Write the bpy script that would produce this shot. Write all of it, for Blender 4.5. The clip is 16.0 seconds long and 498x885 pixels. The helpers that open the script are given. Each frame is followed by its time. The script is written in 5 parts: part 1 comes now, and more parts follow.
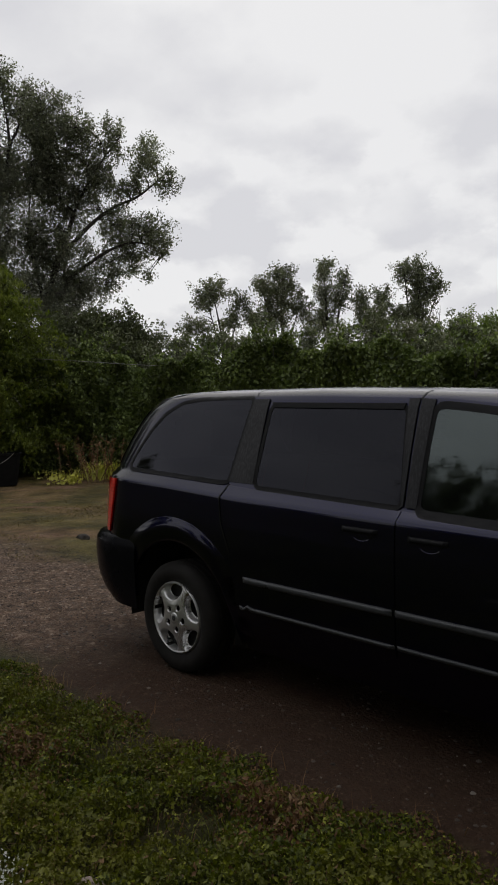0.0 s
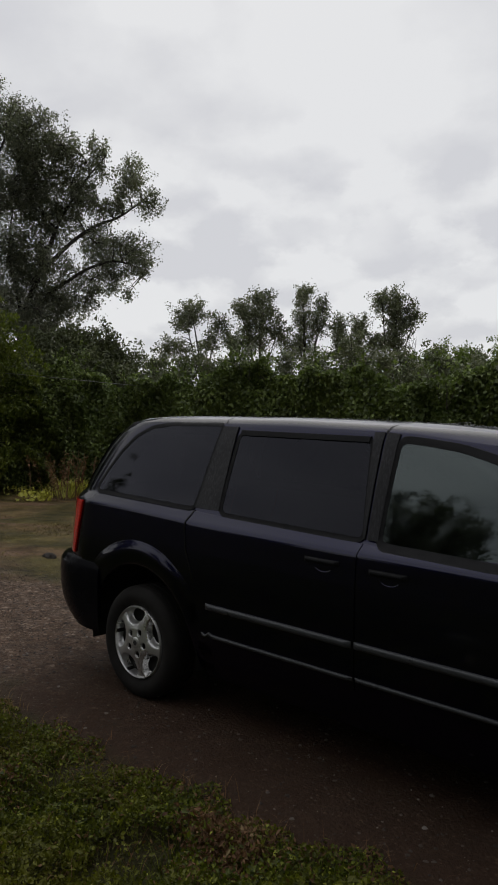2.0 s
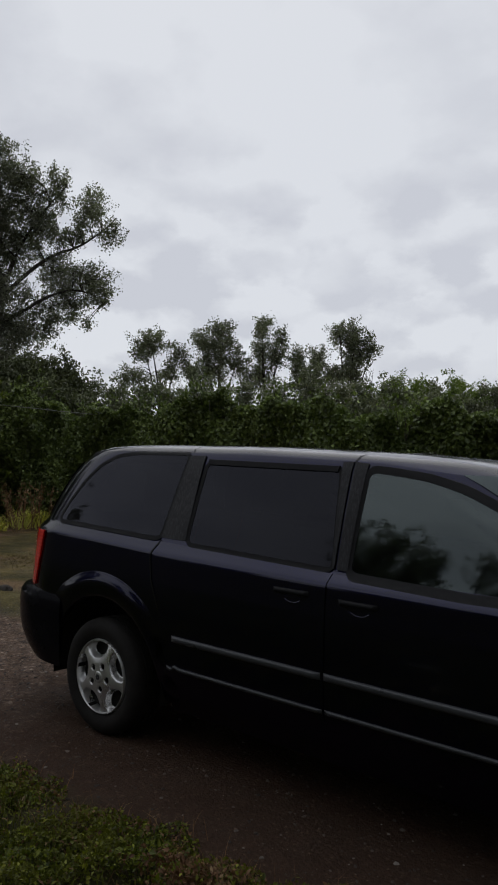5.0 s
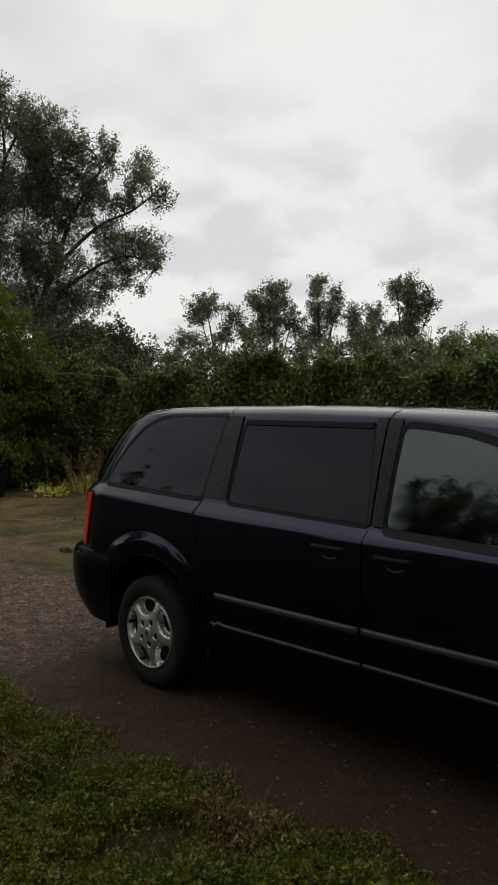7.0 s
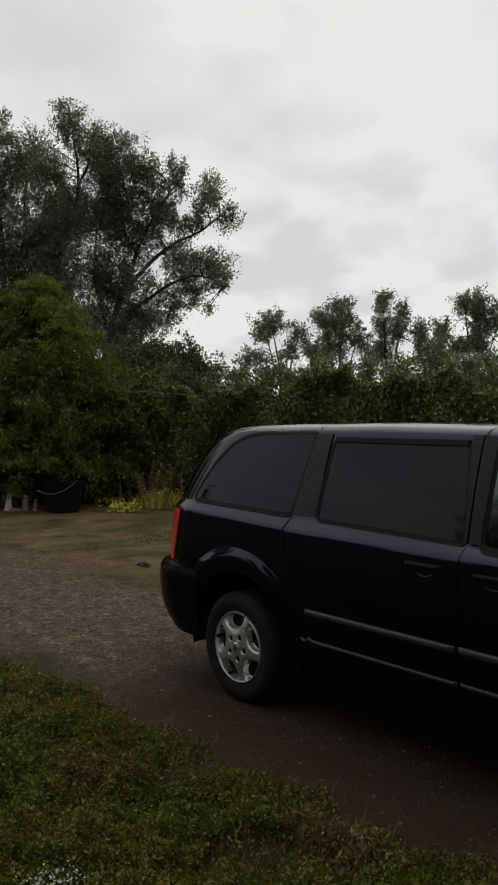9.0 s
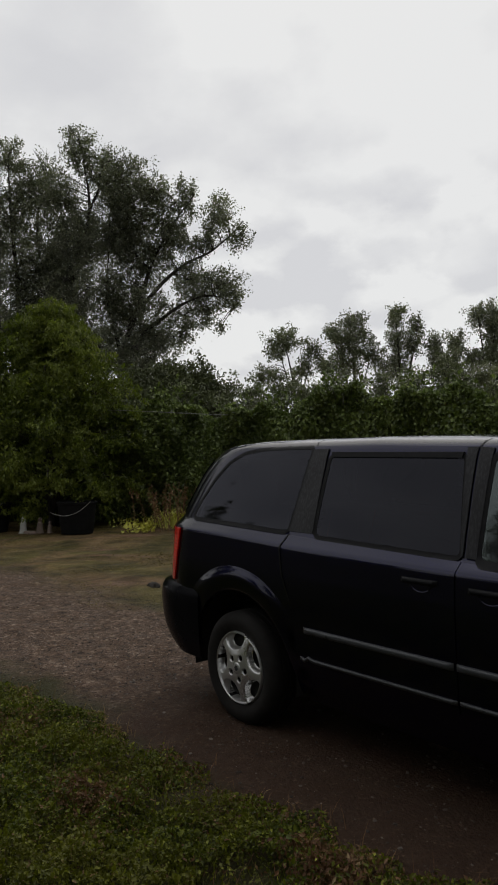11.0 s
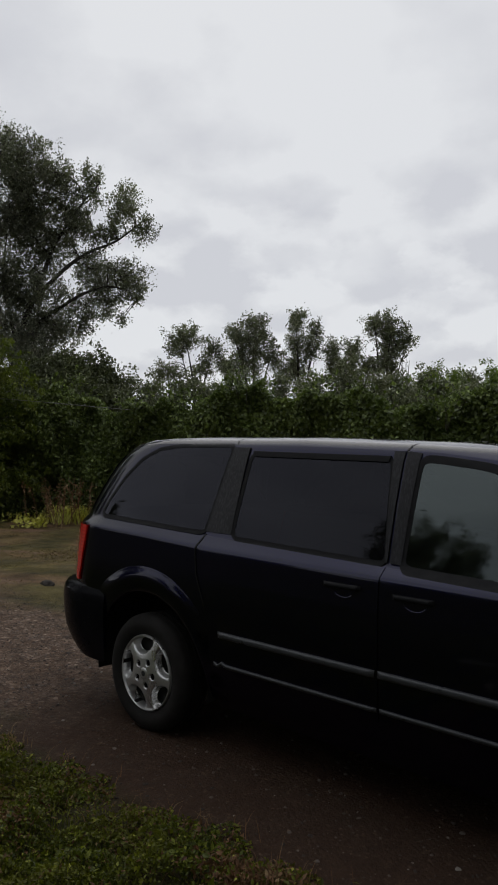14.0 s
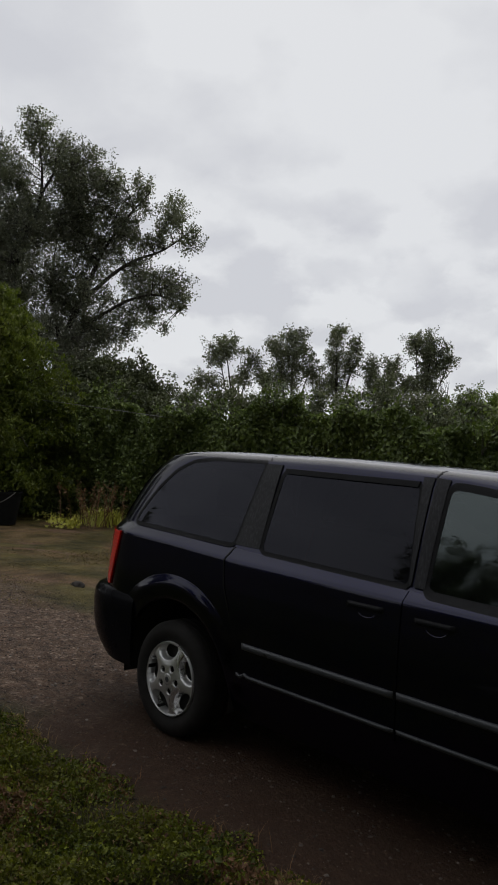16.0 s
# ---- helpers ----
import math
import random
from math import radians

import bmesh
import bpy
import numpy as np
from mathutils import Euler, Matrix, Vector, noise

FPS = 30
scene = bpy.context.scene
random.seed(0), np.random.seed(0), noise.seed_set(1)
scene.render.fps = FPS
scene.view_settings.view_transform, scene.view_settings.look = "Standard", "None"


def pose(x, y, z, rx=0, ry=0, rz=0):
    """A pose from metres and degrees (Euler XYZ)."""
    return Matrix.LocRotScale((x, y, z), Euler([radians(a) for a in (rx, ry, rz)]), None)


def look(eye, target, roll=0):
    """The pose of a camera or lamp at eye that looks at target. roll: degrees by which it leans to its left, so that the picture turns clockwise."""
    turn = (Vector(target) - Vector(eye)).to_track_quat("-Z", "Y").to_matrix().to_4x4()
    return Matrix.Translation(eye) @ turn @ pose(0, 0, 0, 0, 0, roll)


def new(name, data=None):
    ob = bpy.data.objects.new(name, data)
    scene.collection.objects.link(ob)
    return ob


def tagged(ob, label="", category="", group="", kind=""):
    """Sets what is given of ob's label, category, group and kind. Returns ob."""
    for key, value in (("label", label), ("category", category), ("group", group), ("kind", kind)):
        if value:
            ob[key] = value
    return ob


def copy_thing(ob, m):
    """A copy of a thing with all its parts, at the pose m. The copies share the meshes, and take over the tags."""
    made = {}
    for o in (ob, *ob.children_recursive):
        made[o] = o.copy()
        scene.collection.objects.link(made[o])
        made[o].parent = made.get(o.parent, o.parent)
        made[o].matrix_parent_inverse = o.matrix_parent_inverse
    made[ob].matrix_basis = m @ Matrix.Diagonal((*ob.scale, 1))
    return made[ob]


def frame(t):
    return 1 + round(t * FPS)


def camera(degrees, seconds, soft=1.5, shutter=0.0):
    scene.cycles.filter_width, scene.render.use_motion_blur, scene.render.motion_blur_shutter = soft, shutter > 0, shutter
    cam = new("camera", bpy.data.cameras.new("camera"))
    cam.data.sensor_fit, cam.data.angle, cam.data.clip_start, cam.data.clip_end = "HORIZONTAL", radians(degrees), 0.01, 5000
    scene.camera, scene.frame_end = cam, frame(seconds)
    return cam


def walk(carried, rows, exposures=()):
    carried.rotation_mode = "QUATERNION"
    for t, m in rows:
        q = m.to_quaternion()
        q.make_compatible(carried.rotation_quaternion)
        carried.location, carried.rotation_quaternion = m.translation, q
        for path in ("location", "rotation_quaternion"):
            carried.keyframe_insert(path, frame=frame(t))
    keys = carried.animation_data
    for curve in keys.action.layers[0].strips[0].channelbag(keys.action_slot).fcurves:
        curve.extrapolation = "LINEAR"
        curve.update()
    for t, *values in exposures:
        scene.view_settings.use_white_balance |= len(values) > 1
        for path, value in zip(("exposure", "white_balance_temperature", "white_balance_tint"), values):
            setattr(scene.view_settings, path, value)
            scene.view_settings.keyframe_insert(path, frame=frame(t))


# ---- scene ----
cam = camera(37.3, 16.0, soft=1.9)
PATH = [
    (0, (3.339, -2.749, 1.571), (1.939, -1.325, 1.474), -0.3),
    (0.5, (3.424, -2.733, 1.572), (1.993, -1.339, 1.474), -0.6),
    (1, (3.492, -2.748, 1.562), (2.029, -1.385, 1.522), -1.6),
    (1.5, (3.467, -2.734, 1.577), (2.094, -1.28, 1.563), 0.2),
    (2, (3.385, -2.742, 1.602), (2.032, -1.27, 1.565), 1.8),
    (2.5, (3.322, -2.752, 1.59), (1.975, -1.273, 1.589), 1.7),
    (3, (3.311, -2.765, 1.589), (1.992, -1.261, 1.615), 1.2),
    (3.5, (3.299, -2.757, 1.593), (1.987, -1.248, 1.641), 1.1),
    (3.7, (3.309, -2.766, 1.592), (2.011, -1.245, 1.658), 1.1),
    (5.8, (3.368, -2.763, 1.597), (2.107, -1.211, 1.626), 2.0),
    (6, (3.4, -2.708, 1.592), (2.065, -1.219, 1.541), -0.3),
    (6.5, (3.463, -2.741, 1.603), (2.03, -1.346, 1.558), 0.7),
    (7, (3.439, -2.699, 1.587), (2.051, -1.261, 1.528), 0.5),
    (7.5, (3.37, -2.737, 1.593), (2.015, -1.267, 1.544), 1.8),
    (8, (3.324, -2.789, 1.594), (1.982, -1.308, 1.532), 0.2),
    (8.5, (3.34, -2.842, 1.599), (1.921, -1.433, 1.569), 1.0),
    (8.7, (3.355, -2.85, 1.595), (1.87, -1.511, 1.557), 1.0),
    (11, (3.433, -2.724, 1.586), (1.896, -1.446, 1.619), -0.9),
    (11.5, (3.338, -2.697, 1.586), (1.849, -1.361, 1.62), -0.3),
    (12, (3.27, -2.719, 1.578), (1.815, -1.347, 1.626), -1.3),
    (12.5, (3.239, -2.729, 1.579), (1.823, -1.317, 1.604), 0.1),
    (13, (3.243, -2.73, 1.582), (1.883, -1.263, 1.614), 0.5),
    (13.5, (3.248, -2.732, 1.581), (1.898, -1.256, 1.598), 0.6),
    (14, (3.227, -2.723, 1.58), (1.887, -1.238, 1.61), 1.3),
    (14.5, (3.216, -2.719, 1.595), (1.827, -1.281, 1.648), 3.4),
    (15, (3.223, -2.742, 1.602), (1.816, -1.322, 1.649), 5.8),
    (15.5, (3.223, -2.734, 1.592), (1.826, -1.305, 1.646), 4.1),
    (16, (3.296, -2.791, 1.607), (1.887, -1.372, 1.663), 4.4),
]
EXPOSURE = [  # seconds, stops, white balance and tint of the phone camera as it adapts
    (0.0, 0.0, 6570, 10.5), (0.5, 0.02, 6560, 10.5), (1.0, 0.03, 6530, 10), (1.5, -0.08, 6500, 10), (2.5, -0.10, 6500, 10), (3.0, -0.15, 6330, 10.5), (3.5, -0.20, 6130, 11),
    (6.0, -0.16, 6500, 9), (6.5, -0.10, 6720, 7.5), (7.0, 0.03, 6720, 7.5), (8.0, -0.03, 6720, 7.5), (8.5, -0.04, 6720, 7.5), (11.0, -0.05, 6600, 9),
    (12.0, -0.10, 6500, 10), (13.5, -0.15, 6300, 10), (14.5, -0.12, 6460, 10), (16.0, -0.14, 6400, 10)]
walk(cam, [(t, look(eye, target, roll)) for t, eye, target, roll in PATH], EXPOSURE)

# ---- sky and sun ----
world = bpy.data.worlds.new("overcast_sky")
scene.world = world
world.use_nodes = True
wn, wl = world.node_tree.nodes, world.node_tree.links
wn.clear()


def wnode(kind, **values):
    n = wn.new(kind)
    for key, value in values.items():
        n.inputs[key].default_value = value
    return n


w_out, w_bg = wnode("ShaderNodeOutputWorld"), wnode("ShaderNodeBackground", Strength=1.0)
w_tc, w_sep = wnode("ShaderNodeTexCoord"), wnode("ShaderNodeSeparateXYZ")
w_map = wnode("ShaderNodeMapping")
w_map.inputs["Location"].default_value = (3.1, 1.4, 0.6)
w_map.inputs["Scale"].default_value = (1.0, 1.0, 1.5)
w_n1 = wnode("ShaderNodeTexNoise", Scale=2.6, Detail=7.0, Roughness=0.48, Distortion=0.35)
w_n2 = wnode("ShaderNodeTexNoise", Scale=7.5, Detail=8.0, Roughness=0.52, Distortion=0.5)
w_warp = wnode("ShaderNodeTexNoise", Scale=4.0, Detail=6.0, Roughness=0.55)
w_push = wn.new("ShaderNodeVectorMath")
w_push.operation = "MULTIPLY_ADD"
w_push.inputs[1].default_value = (0.42, 0.42, 0.30)
w_puff = wn.new("ShaderNodeTexVoronoi")
w_puff.feature = "SMOOTH_F1"
w_puff.inputs["Scale"].default_value, w_puff.inputs["Smoothness"].default_value = 3.6, 0.55
w_inv = wn.new("ShaderNodeMath")
w_inv.operation = "MULTIPLY_ADD"
w_inv.inputs[1].default_value = -0.62
w_mix = wn.new("ShaderNodeMath")
w_mix.operation = "MULTIPLY_ADD"
w_mix.inputs[1].default_value = 0.22
w_ramp = wn.new("ShaderNodeValToRGB")
cr = w_ramp.color_ramp
cr.elements[0].position, cr.elements[0].color = 0.08, (0.685, 0.69, 0.72, 1)
cr.elements[1].position, cr.elements[1].color = 0.44, (0.835, 0.84, 0.85, 1)
e = cr.elements.new(0.26)
e.color = (0.75, 0.755, 0.775, 1)
w_sky = wn.new("ShaderNodeTexSky")
w_sky.sky_type, w_sky.sun_disc = "NISHITA", False
w_sky.sun_elevation, w_sky.sun_rotation = radians(48), radians(-45)
w_add = wn.new("ShaderNodeMix")
w_add.data_type = "RGBA"
w_add.inputs["Factor"].default_value = 0.96
w_scale = wn.new("ShaderNodeMix")
w_scale.data_type, w_scale.blend_type = "RGBA", "MULTIPLY"
w_scale.inputs["Factor"].default_value = 1.0
w_scale.inputs[7].default_value = (0.10, 0.10, 0.10, 1)
wl.new(w_tc.outputs["Generated"], w_map.inputs["Vector"])
wl.new(w_map.outputs["Vector"], w_n1.inputs["Vector"])
wl.new(w_map.outputs["Vector"], w_n2.inputs["Vector"])
wl.new(w_n2.outputs["Fac"], w_mix.inputs[0])
wl.new(w_map.outputs["Vector"], w_warp.inputs["Vector"])
wl.new(w_warp.outputs["Color"], w_push.inputs[0])
wl.new(w_map.outputs["Vector"], w_push.inputs[2])
wl.new(w_push.outputs["Vector"], w_puff.inputs["Vector"])
wl.new(w_puff.outputs["Distance"], w_inv.inputs[0])
wl.new(w_n1.outputs["Fac"], w_inv.inputs[2])
# heaped clouds low down: bright rims above, grey undersides
w_cmap = wnode("ShaderNodeMapping")
w_cmap.inputs["Scale"].default_value = (1.0, 1.0, 1.7)
w_cwarp = wnode("ShaderNodeTexNoise", Scale=9.0, Detail=8.0, Roughness=0.58)
w_cpush = wn.new("ShaderNodeVectorMath")
w_cpush.operation = "MULTIPLY_ADD"
w_cpush.inputs[1].default_value = (0.16, 0.16, 0.14)
wl.new(w_tc.outputs["Generated"], w_cmap.inputs["Vector"])
wl.new(w_cmap.outputs["Vector"], w_cwarp.inputs["Vector"])
wl.new(w_cwarp.outputs["Color"], w_cpush.inputs[0])
wl.new(w_cmap.outputs["Vector"], w_cpush.inputs[2])
heaps = []
for up in (0.0, 0.055):
    w_up = wn.new("ShaderNodeVectorMath")
    w_up.operation = "ADD"
    w_up.inputs[1].default_value = (0.0, 0.0, up)
    w_heap = wn.new("ShaderNodeTexVoronoi")
    w_heap.feature = "SMOOTH_F1"
    w_heap.inputs["Scale"].default_value, w_heap.inputs["Smoothness"].default_value = 9.5, 0.35
    wl.new(w_cpush.outputs["Vector"], w_up.inputs[0])
    wl.new(w_up.outputs["Vector"], w_heap.inputs["Vector"])
    heaps.append(w_heap.outputs["Distance"])
w_rim = wn.new("ShaderNodeMath")
w_rim.operation = "SUBTRACT"
wl.new(heaps[1], w_rim.inputs[0])
wl.new(heaps[0], w_rim.inputs[1])
w_low = wnode("ShaderNodeMapRange", **{"From Min": 0.20, "From Max": 0.46, "To Min": 0.88, "To Max": 0.12})
w_low.interpolation_type = "SMOOTHSTEP"
wl.new(w_tc.outputs["Generated"], w_sep.inputs[0])
wl.new(w_sep.outputs[2], w_low.inputs["Value"])
w_heaped = wn.new("ShaderNodeMath")
w_heaped.operation = "MULTIPLY_ADD"
wl.new(w_rim.outputs[0], w_heaped.inputs[0])
wl.new(w_low.outputs["Result"], w_heaped.inputs[1])
wl.new(w_inv.outputs[0], w_heaped.inputs[2])
wl.new(w_heaped.outputs[0], w_mix.inputs[2])
wl.new(w_mix.outputs[0], w_ramp.inputs["Fac"])
wl.new(w_sky.outputs["Color"], w_scale.inputs[6])
wl.new(w_scale.outputs[2], w_add.inputs[6])
wl.new(w_ramp.outputs["Color"], w_add.inputs[7])
w_dot = wn.new("ShaderNodeVectorMath")
w_dot.operation = "DOT_PRODUCT"
w_dot.inputs[1].default_value = (-0.66, 0.66, 0.80)
w_grade = wnode("ShaderNodeMapRange", **{"From Min": -0.75, "From Max": 0.45, "To Min": 0.33, "To Max": 1.0})
w_grade.interpolation_type = "SMOOTHSTEP"
wl.new(w_tc.outputs["Generated"], w_dot.inputs[0])
wl.new(w_dot.outputs["Value"], w_grade.inputs["Value"])
w_lit = wn.new("ShaderNodeMix")
w_lit.data_type, w_lit.blend_type = "RGBA", "MULTIPLY"
w_lit.inputs["Factor"].default_value = 1.0
wl.new(w_add.outputs[2], w_lit.inputs[6])
wl.new(w_grade.outputs["Result"], w_lit.inputs[7])
wl.new(w_lit.outputs[2], w_bg.inputs["Color"])
wl.new(w_bg.outputs["Background"], w_out.inputs["Surface"])

sun = new("sun", bpy.data.lights.new("sun", "SUN"))
sun.data.energy, sun.data.angle, sun.data.color = 0.5, radians(60), (1.0, 0.97, 0.93)
sun.matrix_world = look((-20, 20, 32), (0, 0, 0))


# ---- materials ----
class Mat:
    """A node material with a principled surface, and short ways to wire it."""

    def __init__(self, name, rough=0.6, metal=0.0, coat=0.0, spec=0.5):
        self.m = bpy.data.materials.new(name)
        self.m.use_nodes = True
        self.n, self.l = self.m.node_tree.nodes, self.m.node_tree.links
        self.p = self.n["Principled BSDF"]
        self.out = self.n["Material Output"]
        self.p.inputs["Roughness"].default_value = rough
        self.p.inputs["Metallic"].default_value = metal
        self.p.inputs["Coat Weight"].default_value = coat
        self.p.inputs["Specular IOR Level"].default_value = spec
        self.tc = self.n.new("ShaderNodeTexCoord").outputs["Object"]

    def noise(self, scale, detail=4.0, rough=0.55, distort=0.0):
        n = self.n.new("ShaderNodeTexNoise")
        n.inputs["Scale"].default_value, n.inputs["Detail"].default_value = scale, detail
        n.inputs["Roughness"].default_value, n.inputs["Distortion"].default_value = rough, distort
        self.l.new(self.tc, n.inputs["Vector"])
        return n.outputs["Fac"]

    def cells(self, scale, out="Color", randomness=1.0):
        n = self.n.new("ShaderNodeTexVoronoi")
        n.inputs["Scale"].default_value, n.inputs["Randomness"].default_value = scale, randomness
        self.l.new(self.tc, n.inputs["Vector"])
        return n.outputs[out]

    def ramp(self, fac, *stops):
        n = self.n.new("ShaderNodeValToRGB")
        while len(n.color_ramp.elements) < len(stops):
            n.color_ramp.elements.new(0.5)
        for el, (pos, col) in zip(n.color_ramp.elements, stops):
            el.position = pos
            el.color = (*col, 1) if isinstance(col, tuple) else (col, col, col, 1)
        self.l.new(fac, n.inputs["Fac"])
        return n.outputs["Color"]

    def mix(self, fac, a, b, blend="MIX"):
        n = self.n.new("ShaderNodeMix")
        n.data_type, n.blend_type = "RGBA", blend
        for sock, v in ((n.inputs["Factor"], fac), (n.inputs[6], a), (n.inputs[7], b)):
            if isinstance(v, (int, float)):
                sock.default_value = v
            elif isinstance(v, tuple):
                sock.default_value = (*v, 1)
            else:
                self.l.new(v, sock)
        return n.outputs[2]

    def math(self, op, a, b):
        n = self.n.new("ShaderNodeMath")
        n.operation = op
        for sock, v in zip(n.inputs, (a, b)):
            if isinstance(v, (int, float)):
                sock.default_value = v
            else:
                self.l.new(v, sock)
        return n.outputs[0]

    def between(self, v, a, b):
        n = self.n.new("ShaderNodeMapRange")
        n.interpolation_type = "SMOOTHSTEP"
        n.inputs["From Min"].default_value, n.inputs["From Max"].default_value = a, b
        self.l.new(v, n.inputs["Value"])
        return n.outputs["Result"]

    def bump(self, height, strength=0.3, distance=0.01):
        n = self.n.new("ShaderNodeBump")
        n.inputs["Strength"].default_value, n.inputs["Distance"].default_value = strength, distance
        self.l.new(height, n.inputs["Height"])
        self.l.new(n.outputs["Normal"], self.p.inputs["Normal"])

    def set(self, **wires):
        for key, v in wires.items():
            sock = self.p.inputs[key.replace("_", " ")]
            if isinstance(v, (int, float)):
                sock.default_value = v
            elif isinstance(v, tuple):
                sock.default_value = (*v, 1)
            else:
                self.l.new(v, sock)
        return self


def leaf_material(name, dark, light, tint, shine=0.45, through_light=0.3, patch=0.6, patch_col=None):
    """Leaves: every leaf its own shade, clumps of slightly other green, some light through the blade."""
    m = Mat(name, rough=shine, spec=0.35)
    rnd = m.n.new("ShaderNodeNewGeometry").outputs["Random Per Island"]
    col = m.ramp(rnd, (0.0, dark), (0.55, tuple((a + b) / 2 for a, b in zip(dark, light))), (0.93, light), (1.0, tint))
    col = m.mix(m.between(m.noise(patch, 3.0), 0.38, 0.68), col, m.mix(0.5, col, patch_col or tint))
    m.set(Base_Color=col)
    tr = m.n.new("ShaderNodeBsdfTranslucent")
    m.l.new(m.mix(1.0, col, (1.1, 1.25, 0.6), "MULTIPLY"), tr.inputs["Color"])
    ms = m.n.new("ShaderNodeMixShader")
    ms.inputs[0].default_value = through_light
    m.l.new(m.p.outputs[0], ms.inputs[1])
    m.l.new(tr.outputs[0], ms.inputs[2])
    m.l.new(ms.outputs[0], m.out.inputs["Surface"])
    return m.m


def make_ground():
    m = Mat("ground_mix", rough=0.85, spec=0.14)
    sep = m.n.new("ShaderNodeSeparateXYZ")
    m.l.new(m.tc, sep.inputs[0])
    X, Y = sep.outputs[0], sep.outputs[1]
    wob = m.math("MULTIPLY", m.math("SUBTRACT", m.noise(0.9, 6.0, 0.65), 0.5), 1.6)
    yw = m.math("ADD", Y, wob)
    near = m.between(yw, -0.75, -0.35)                       # 0 in the weeds, 1 on the drive
    lawn = m.between(yw, 0.95, 1.75)                         # 1 on the rough lawn past the drive
    # gravel: stones of two sizes in grit
    c1, c2 = m.cells(40.0), m.cells(105.0)
    g1 = m.ramp(m.n_sep(c1), (0.0, (0.0675, 0.0466, 0.0349)), (0.6, (0.1284, 0.0915, 0.0697)), (0.90, (0.1860, 0.1480, 0.1210)), (1.0, (0.3400, 0.2950, 0.2550)))
    g2 = m.ramp(m.n_sep(c2), (0.0, (0.0481, 0.0336, 0.0248)), (0.8, (0.1284, 0.0915, 0.0697)), (1.0, (0.2500, 0.2080, 0.1750)))
    gravel = m.mix(m.between(m.noise(6.3720, 4.8500, 0.5057), 0.4, 0.6), g1, g2)
    gravel = m.mix(1.0, gravel, m.ramp(m.noise(9.0, 7.0, 0.75), (0.34, (0.36, 0.33, 0.30)), (0.5, (0.99, 0.90, 0.80)), (0.68, (1.60, 1.46, 1.30))), "MULTIPLY")
    # bare damp earth with less stone, towards the weeds and under the van
    earth = m.mix(m.noise(14.0, 8.0, 0.7), (0.0260, 0.0148, 0.0094), (0.0780, 0.0455, 0.0290))
    earth = m.mix(m.between(m.noise(34.0, 4.0, 0.7), 0.52, 0.68), earth, m.mix(0.45, earth, gravel))
    xw = m.math("ADD", X, m.math("MULTIPLY", wob, 1.4))
    e_side = m.between(m.math("ADD", yw, m.math("MULTIPLY", m.noise(2.3, 4.0), 0.8)), 1.45, 0.90)
    e_mask = m.math("MULTIPLY", e_side, m.between(xw, -1.8, -0.2))
    drive = m.mix(e_mask, gravel, earth)
    # worn lawn: tan thatch, olive grass, bare spots
    th = m.mix(m.noise(30.0, 6.0, 0.75), (0.0720, 0.0480, 0.0230), (0.2450, 0.1620, 0.0780))
    gr = m.mix(m.noise(45.0, 5.0, 0.75), (0.0420, 0.0365, 0.0110), (0.1450, 0.1180, 0.0380))
    lawn_c = m.mix(m.between(m.noise(0.55, 6.0, 0.66, 0.6), 0.40, 0.58), th, gr)
    bare = m.between(m.noise(0.42, 5.0, 0.6, 1.0), 0.58, 0.66)
    lawn_c = m.mix(1.0, lawn_c, m.ramp(m.noise(1.6, 5.0, 0.6, 0.8), (0.36, 0.42), (0.50, 0.85), (0.64, 1.25)), "MULTIPLY")
    lawn_c = m.mix(bare, lawn_c, m.mix(m.noise(20.0, 6.0, 0.7), (0.1016, 0.0590, 0.0377), (0.2217, 0.1335, 0.0858)))
    lawn_c = m.mix(1.0, lawn_c, m.ramp(m.noise(8.7000, 11.6000, 1.1310), (0.32, 0.4), (0.5, 1.0), (0.68, 1.5)), "MULTIPLY")
    lawn_c = m.mix(1.0, lawn_c, m.ramp(m.noise(38.0, 6.0, 0.8), (0.36, 0.50), (0.5, 1.0), (0.66, 1.6)), "MULTIPLY")
    soil = m.mix(m.noise(25.0, 6.0, 0.7), (0.018, 0.018, 0.007), (0.058, 0.056, 0.018))
    soil = m.mix(m.between(m.noise(1.3, 5.0, 0.65, 0.6), 0.50, 0.68), soil, m.mix(m.noise(30.0, 5.0, 0.7), (0.035, 0.022, 0.012), (0.085, 0.056, 0.030)))
    col = m.mix(near, soil, m.mix(lawn, drive, lawn_c))
    m.set(Base_Color=col, Roughness=m.ramp(m.noise(3.0, 4.0), (0.3, 0.62), (0.7, 0.9)))
    h = m.math("ADD", m.math("MULTIPLY", m.cells(50.0, "Distance"), -0.8), m.math("MULTIPLY", m.noise(60.0, 6.0, 0.8), 1.2))
    m.bump(h, 0.8, 0.016)
    return m.m


def n_sep(self, colour):
    n = self.n.new("ShaderNodeSeparateColor")
    self.l.new(colour, n.inputs[0])
    return n.outputs[0]


Mat.n_sep = n_sep


